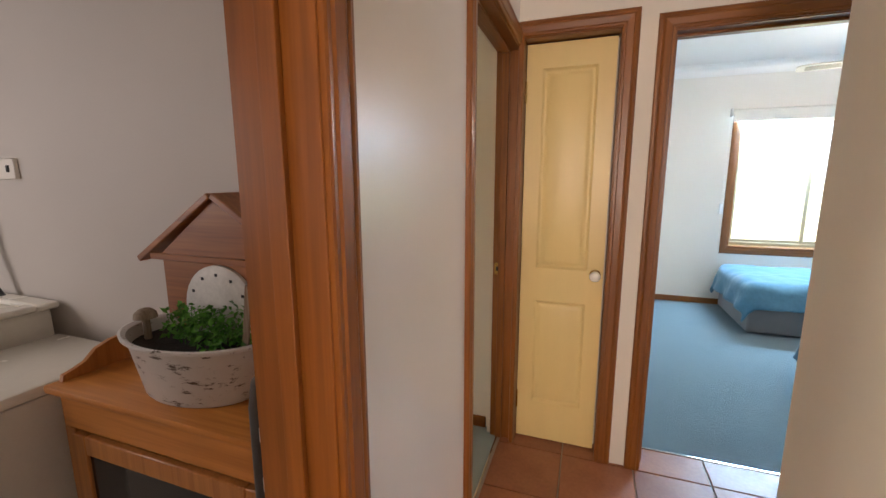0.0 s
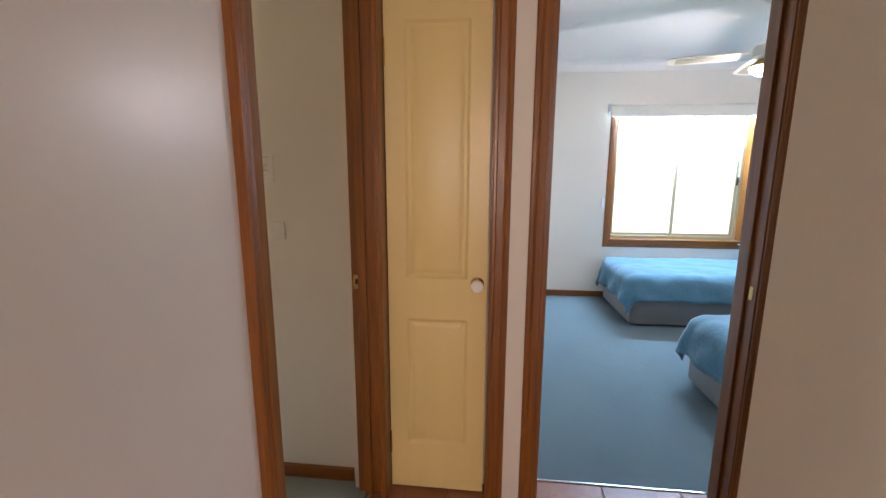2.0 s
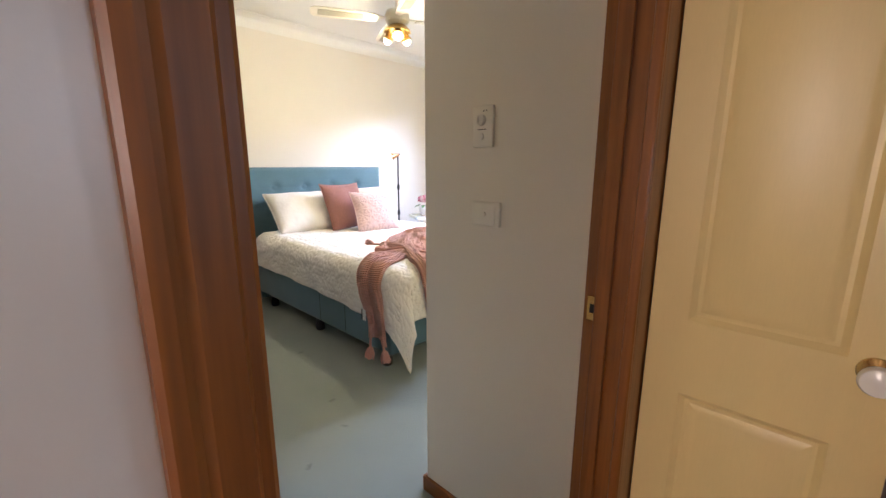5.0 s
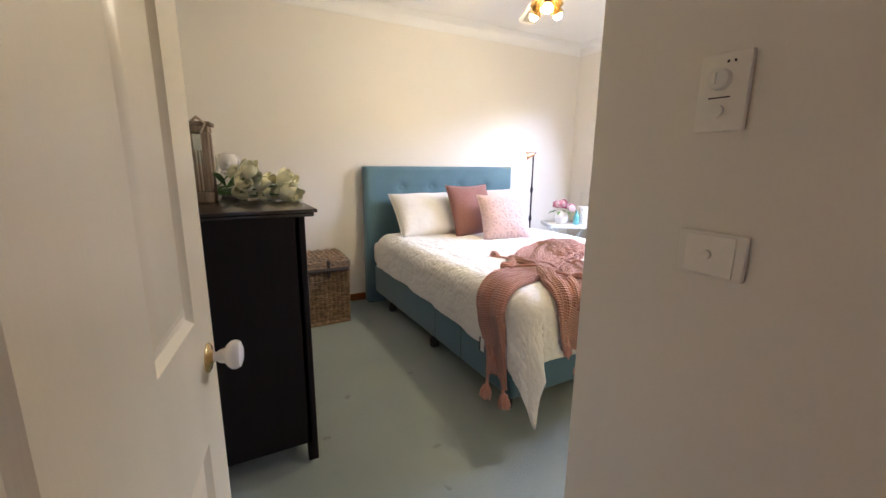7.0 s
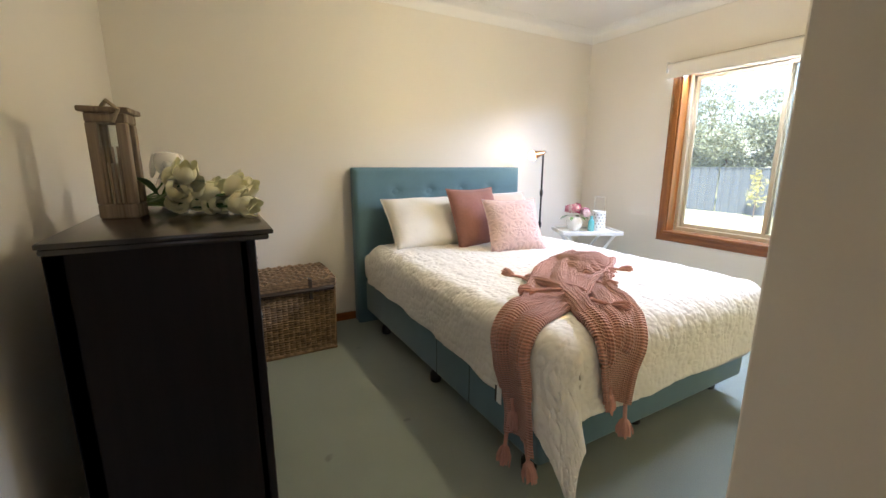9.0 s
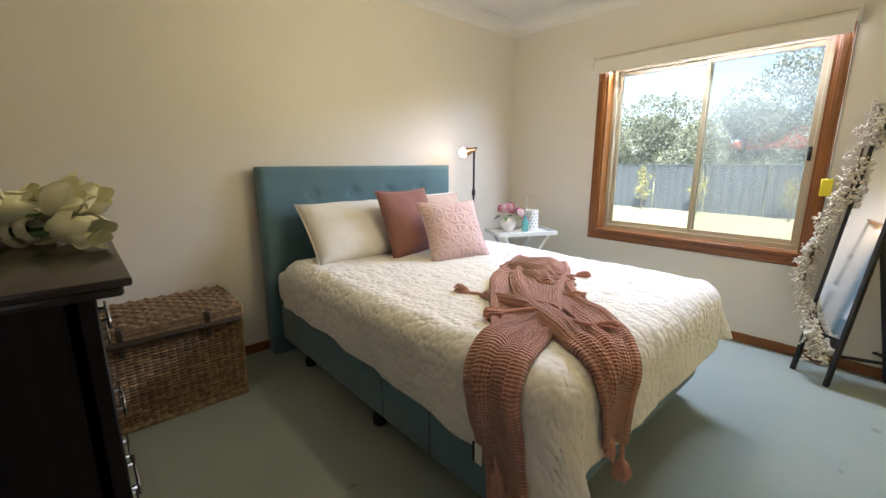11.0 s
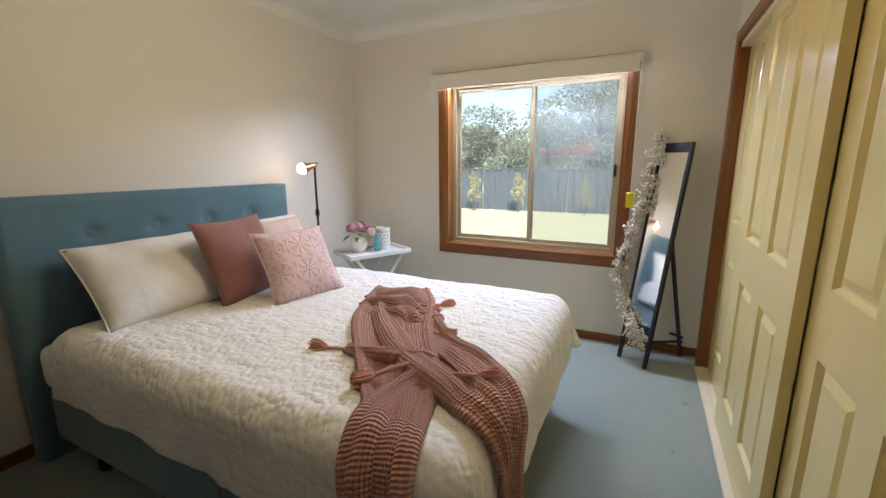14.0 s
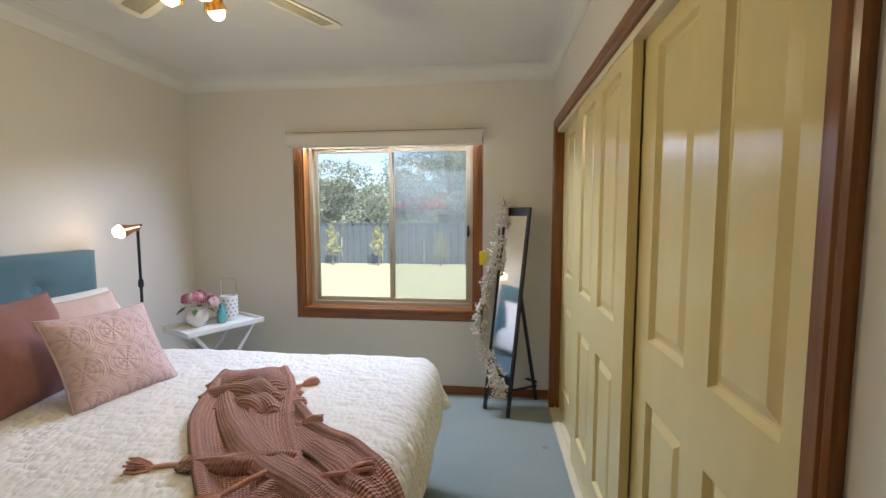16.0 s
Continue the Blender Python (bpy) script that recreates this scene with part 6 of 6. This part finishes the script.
dr = part("door", join(box(CX0 + 0.07, CX0 + 0.12, CY0 + 0.012, CY0 + 0.032, 0.08, CZ - 0.13, 0.003), box(CX1 - 0.12, CX1 - 0.07, CY0 + 0.012, CY0 + 0.032, 0.08, CZ - 0.13, 0.003),
                       box(CX0 + 0.12, CX1 - 0.12, CY0 + 0.012, CY0 + 0.032, CZ - 0.185, CZ - 0.13, 0.003), box(CX0 + 0.12, CX1 - 0.12, CY0 + 0.012, CY0 + 0.032, 0.08, 0.13, 0.003)), HONEY_V, cab)
part("glass", box(CX0 + 0.12, CX1 - 0.12, CY0 + 0.020, CY0 + 0.023, 0.13, CZ - 0.185), material("dark_glass", (0.02, 0.02, 0.02), 0.08, 0, 5, 0), dr, "dark glass panel")
part("stile", box(CX0 + 0.03, CX0 + 0.07, CY0 + 0.02, CY0 + 0.035, 0, CZ - 0.12, 0.002), HONEY_V, cab)
part("stile", box(CX1 - 0.07, CX1 - 0.03, CY0 + 0.02, CY0 + 0.035, 0, CZ - 0.12, 0.002), HONEY_V, cab)


def gallery(x):
    bm = bmesh.new()
    prof = [(CY0 + 0.03, 0), (CY0 + 0.035, 0.018), (CY0 + 0.06, 0.024), (CY0 + 0.09, 0.035), (CY0 + 0.12, 0.062), (CY0 + 0.16, 0.075), (CY1, 0.085), (CY1, 0)]
    a, b = [bm.verts.new((x, y, CZ + z)) for y, z in prof], [bm.verts.new((x + 0.014, y, CZ + z)) for y, z in prof]
    bm.faces.new(a)
    bm.faces.new(b[::-1])
    for k in range(len(prof)):
        bm.faces.new((a[k], a[(k + 1) % len(prof)], b[(k + 1) % len(prof)], b[k]))
    part("gallery_side", bm, HONEY_V, cab)


gallery(CX0 + 0.015)
gallery(CX1 - 0.03)
part("gallery_back", box(CX0 + 0.03, CX1 - 0.03, CY1 - 0.014, CY1, CZ, CZ + 0.085, 0.002), HONEY, cab)
# enamelled tub planter
TUB = material("chipped_white_enamel", (0.62, 0.60, 0.57), 0.4, 0.05, 9, 0.1, 60)
_nt = TUB.node_tree
_no, _rp, _mx = _nt.nodes.new("ShaderNodeTexNoise"), _nt.nodes.new("ShaderNodeValToRGB"), _nt.nodes.new("ShaderNodeMix")
_no.inputs["Scale"].default_value, _no.inputs["Detail"].default_value, _no.inputs["Roughness"].default_value = 8, 10, 0.75
_rp.color_ramp.elements[0].position, _rp.color_ramp.elements[1].position = 0.38, 0.44
_mx.data_type = "RGBA"
_mx.inputs["A"].default_value = (0.07, 0.045, 0.03, 1)
_b = _nt.nodes["Principled BSDF"]
_old = _b.inputs["Base Color"].links[0].from_socket
_nt.links.new(_no.outputs["Fac"], _rp.inputs["Fac"])
_nt.links.new(_rp.outputs["Color"], _mx.inputs["Factor"])
_nt.links.new(_old, _mx.inputs["B"])
_nt.links.new(_mx.outputs["Result"], _b.inputs["Base Color"])
tub = thing("tub_planter", "chipped white enamel oval tub planted with herbs", "planter", at=(-1.875, 2.625, CZ))
part("tub", lathe([(0.165, 0.001), (0.17, 0.006), (0.205, 0.14), (0.212, 0.145), (0.224, 0.15), (0.226, 0.158), (0.218, 0.160), (0.205, 0.155), (0.195, 0.12)], 40, squash=0.62), TUB, tub)
part("soil", lathe([(0.196, 0.110), (0.195, 0.124), (0.001, 0.127)], 30, squash=0.62), material("soil", (0.02, 0.014, 0.01), 0.95, 0.3, 30, 0.8, 90), tub)
HERB = leaves("herb_leaves", (0.10, 0.30, 0.03), (0.05, 0.17, 0.02))
crown("foliage", tub, HERB, [(0.02 + 0.035 * k, 0.02 * (-1) ** k, 0.155 + 0.012 * (k % 3), 0.055, 0.05, 0.05) for k in range(-2, 5)], 900, 0.017, 5)
mush = part("mushroom_pick", join(tube([(-0.15, -0.03, 0.11), (-0.152, -0.03, 0.185)], 0.009, 8), lathe([(0.028, 0.182), (0.026, 0.195), (0.014, 0.206), (0.002, 0.209)], 16, (-0.152, -0.03, 0))), WEATHERED, tub, "small wooden mushroom ornament")
part("plant_label", moved(box(-0.01, 0.01, -0.003, 0.003, 0.10, 0.30, 0.002), pose(0.15, -0.02, 0, 0, 9, 0)), WEATHERED, tub, "wooden plant marker")
CLOCK_WOOD = wood("red_brown_pine", (0.36, 0.13, 0.035), (0.21, 0.07, 0.018), 0.5, 0)
# wooden clock shaped like a little house
clock = thing("house_clock", "brown wooden house-shaped clock with a round dial", "clock", at=(-1.865, 2.735, CZ))
part("house_body", box(-0.215, 0.215, -0.04, 0.04, 0.0, 0.335, 0.004), CLOCK_WOOD, clock)
bm = bmesh.new()
tri = [(-0.215, 0.335), (0.215, 0.335), (0.0, 0.49)]
a, b = [bm.verts.new((x, -0.04, z)) for x, z in tri], [bm.verts.new((x, 0.04, z)) for x, z in tri]
bm.faces.new(a)
bm.faces.new(b[::-1])
for k in range(3):
    bm.faces.new((a[k], a[(k + 1) % 3], b[(k + 1) % 3], b[k]))
part("gable", bm, CLOCK_WOOD, clock)
for s in (-1, 1):
    L = math.hypot(0.29, 0.185)
    part("roof", moved(box(0, L, -0.055, 0.055, 0, 0.018, 0.003), pose(0, 0, 0.493) @ (pose(0, 0, 0, 0, 32.5, 0) if s > 0 else pose(0, 0, 0, 0, 180 - 32.5, 0) @ Matrix.Diagonal((1, 1, -1, 1)))), CLOCK_WOOD, clock)
part("roof_batten", box(-0.25, 0.25, -0.05, -0.04, 0.318, 0.336, 0.002), CLOCK_WOOD, clock)
dial = part("dial", moved(lathe([(0.125, 0), (0.125, 0.01), (0.118, 0.014), (0.001, 0.014)], 36), pose(0, -0.04, 0.19, 90, 0, 0)), material("clock_dial", (0.62, 0.60, 0.55), 0.5, 0.2, 14, 0.05), clock, "worn cream clock dial")
for k in range(12):
    an = k * math.pi / 6
    part("hour_mark", box(0.1 * math.sin(an) - 0.004, 0.1 * math.sin(an) + 0.004, -0.0555, -0.0535, 0.19 + 0.1 * math.cos(an) - 0.004, 0.19 + 0.1 * math.cos(an) + 0.004), BLACK, dial)
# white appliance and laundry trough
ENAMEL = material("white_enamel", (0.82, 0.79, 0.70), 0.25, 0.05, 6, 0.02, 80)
wm = thing("washing_machine", "white top-loading washing machine beside the cabinet", "washing machine")
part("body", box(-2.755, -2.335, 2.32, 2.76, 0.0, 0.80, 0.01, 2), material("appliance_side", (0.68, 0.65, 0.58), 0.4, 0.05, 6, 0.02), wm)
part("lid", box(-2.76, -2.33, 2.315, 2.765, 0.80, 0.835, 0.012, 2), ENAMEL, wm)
trough = thing("laundry_trough", "white laundry trough with a drain", "sink")
bmt = join(box(-3.45, -2.79, 2.22, 2.77, 0.70, 0.93, 0.02, 2))
part("bowl", bmt, ENAMEL, trough)
part("rim", join(box(-3.47, -2.77, 2.20, 2.26, 0.925, 0.95, 0.008), box(-3.47, -2.77, 2.72, 2.785, 0.925, 0.95, 0.008), box(-3.47, -3.40, 2.26, 2.72, 0.925, 0.95, 0.008), box(-2.84, -2.77, 2.26, 2.72, 0.925, 0.95, 0.008)), ENAMEL, trough)
part("cabinet_base", box(-3.43, -2.81, 2.26, 2.76, 0, 0.70), WHITE_PAINT, trough)
out = thing("power_outlet", "cream power outlet on the laundry wall", "outlet")
part("plate", box(-3.035, -2.915, 2.785, 2.7995, 1.395, 1.47, 0.003), PLASTIC, out)
part("rocker", box(-2.96, -2.945, 2.781, 2.786, 1.42, 1.445, 0.001), BLACK, out)
tap = thing("laundry_tap", "chrome wall tap with a grey hose", "tap")
part("tap_body", join(moved(lathe([(0.026, 0), (0.024, 0.008), (0.012, 0.012), (0.012, 0.05)], 18), pose(-3.16, 2.799, 1.27, 90, 0, 0)), lathe([(0.02, 1.255), (0.022, 1.27), (0.02, 1.295), (0.005, 1.30)], 16, (-3.16, 2.735, 0))), STEEL, tap)
part("hose", tube([(-3.16, 2.735, 1.25), (-3.15, 2.73, 1.12), (-3.10, 2.74, 1.0), (-3.04, 2.76, 0.90), (-3.0, 2.77, 0.80)], 0.014, 10), material("grey_hose", (0.12, 0.12, 0.12), 0.5, 0.1, 20, 0.05), tap)
lad = thing("folding_steps", "dark grey folded step ladder beside the doorway", "ladder")
GREYP = material("grey_powder_coat", (0.055, 0.06, 0.065), 0.45, 0.1, 20, 0.05)
part("frame", tube([(-1.50, 2.42, 0), (-1.495, 2.42, 0.98), (-1.485, 2.42, 1.03), (-1.47, 2.42, 1.05), (-1.445, 2.42, 1.05), (-1.428, 2.42, 1.03), (-1.425, 2.42, 0.98), (-1.425, 2.42, 0)], 0.012, 10), GREYP, lad)
part("step", box(-1.49, -1.43, 2.425, 2.455, 0.55, 1.0, 0.005), GREYP, lad)
for z in (0.82, 0.92):
    part("grip", box(-1.478, -1.462, 2.405, 2.412, z, z + 0.03, 0.002), WHITE_PAINT, lad)

# ---- hall floor tiles ----
PITCH, GAP = 0.3325, 0.006
tile_mesh = {}


def tile(x0, x1, y0, y1, parent):
    key = (round(x1 - x0, 3), round(y1 - y0, 3))
    if key not in tile_mesh:
        bm = box(0, key[0], 0, key[1], -0.009, 0.0, 0.0025)
        me = bpy.data.meshes.new("tile")
        bmesh.ops.recalc_face_normals(bm, faces=bm.faces)
        bm.to_mesh(me)
        bm.free()
        me.materials.append(TILE)
        tile_mesh[key] = me
    ob = new("tile", tile_mesh[key])
    ob.location = (x0, y0, 0.0)
    ob.parent = parent


hall_floor = bpy.data.objects["floor_hall"]
_t = random.Random(3)
for i in range(-3, 8):
    for j in range(-15, 2):
        x0, y0 = -0.337 + i * PITCH + GAP / 2, 3.868 + (j - 1) * PITCH + GAP / 2
        x1, y1 = x0 + PITCH - GAP, y0 + PITCH - GAP
        x0, x1, y1 = max(x0, -1.348), min(x1, 2.0), min(y1, 4.055)
        if y1 < 2.95:
            x1 = min(x1, -0.37)
        if x1 - x0 > 0.02 and y1 - y0 > 0.02 and (x0 < -0.36 or y1 > 2.95):
            tile(x0, x1, y0, y1, hall_floor)
structure("carpet_edge_trim", box(-0.66, 0.104, 4.055, 4.066, -0.01, 0.005, 0.002), STEEL, "thin metal strip between tiles and carpet")
structure("carpet_edge_trim_bedroom", box(-1.354, -1.346, 3.10, 3.92, -0.01, 0.004, 0.002), STEEL, "thin metal strip between tiles and carpet")
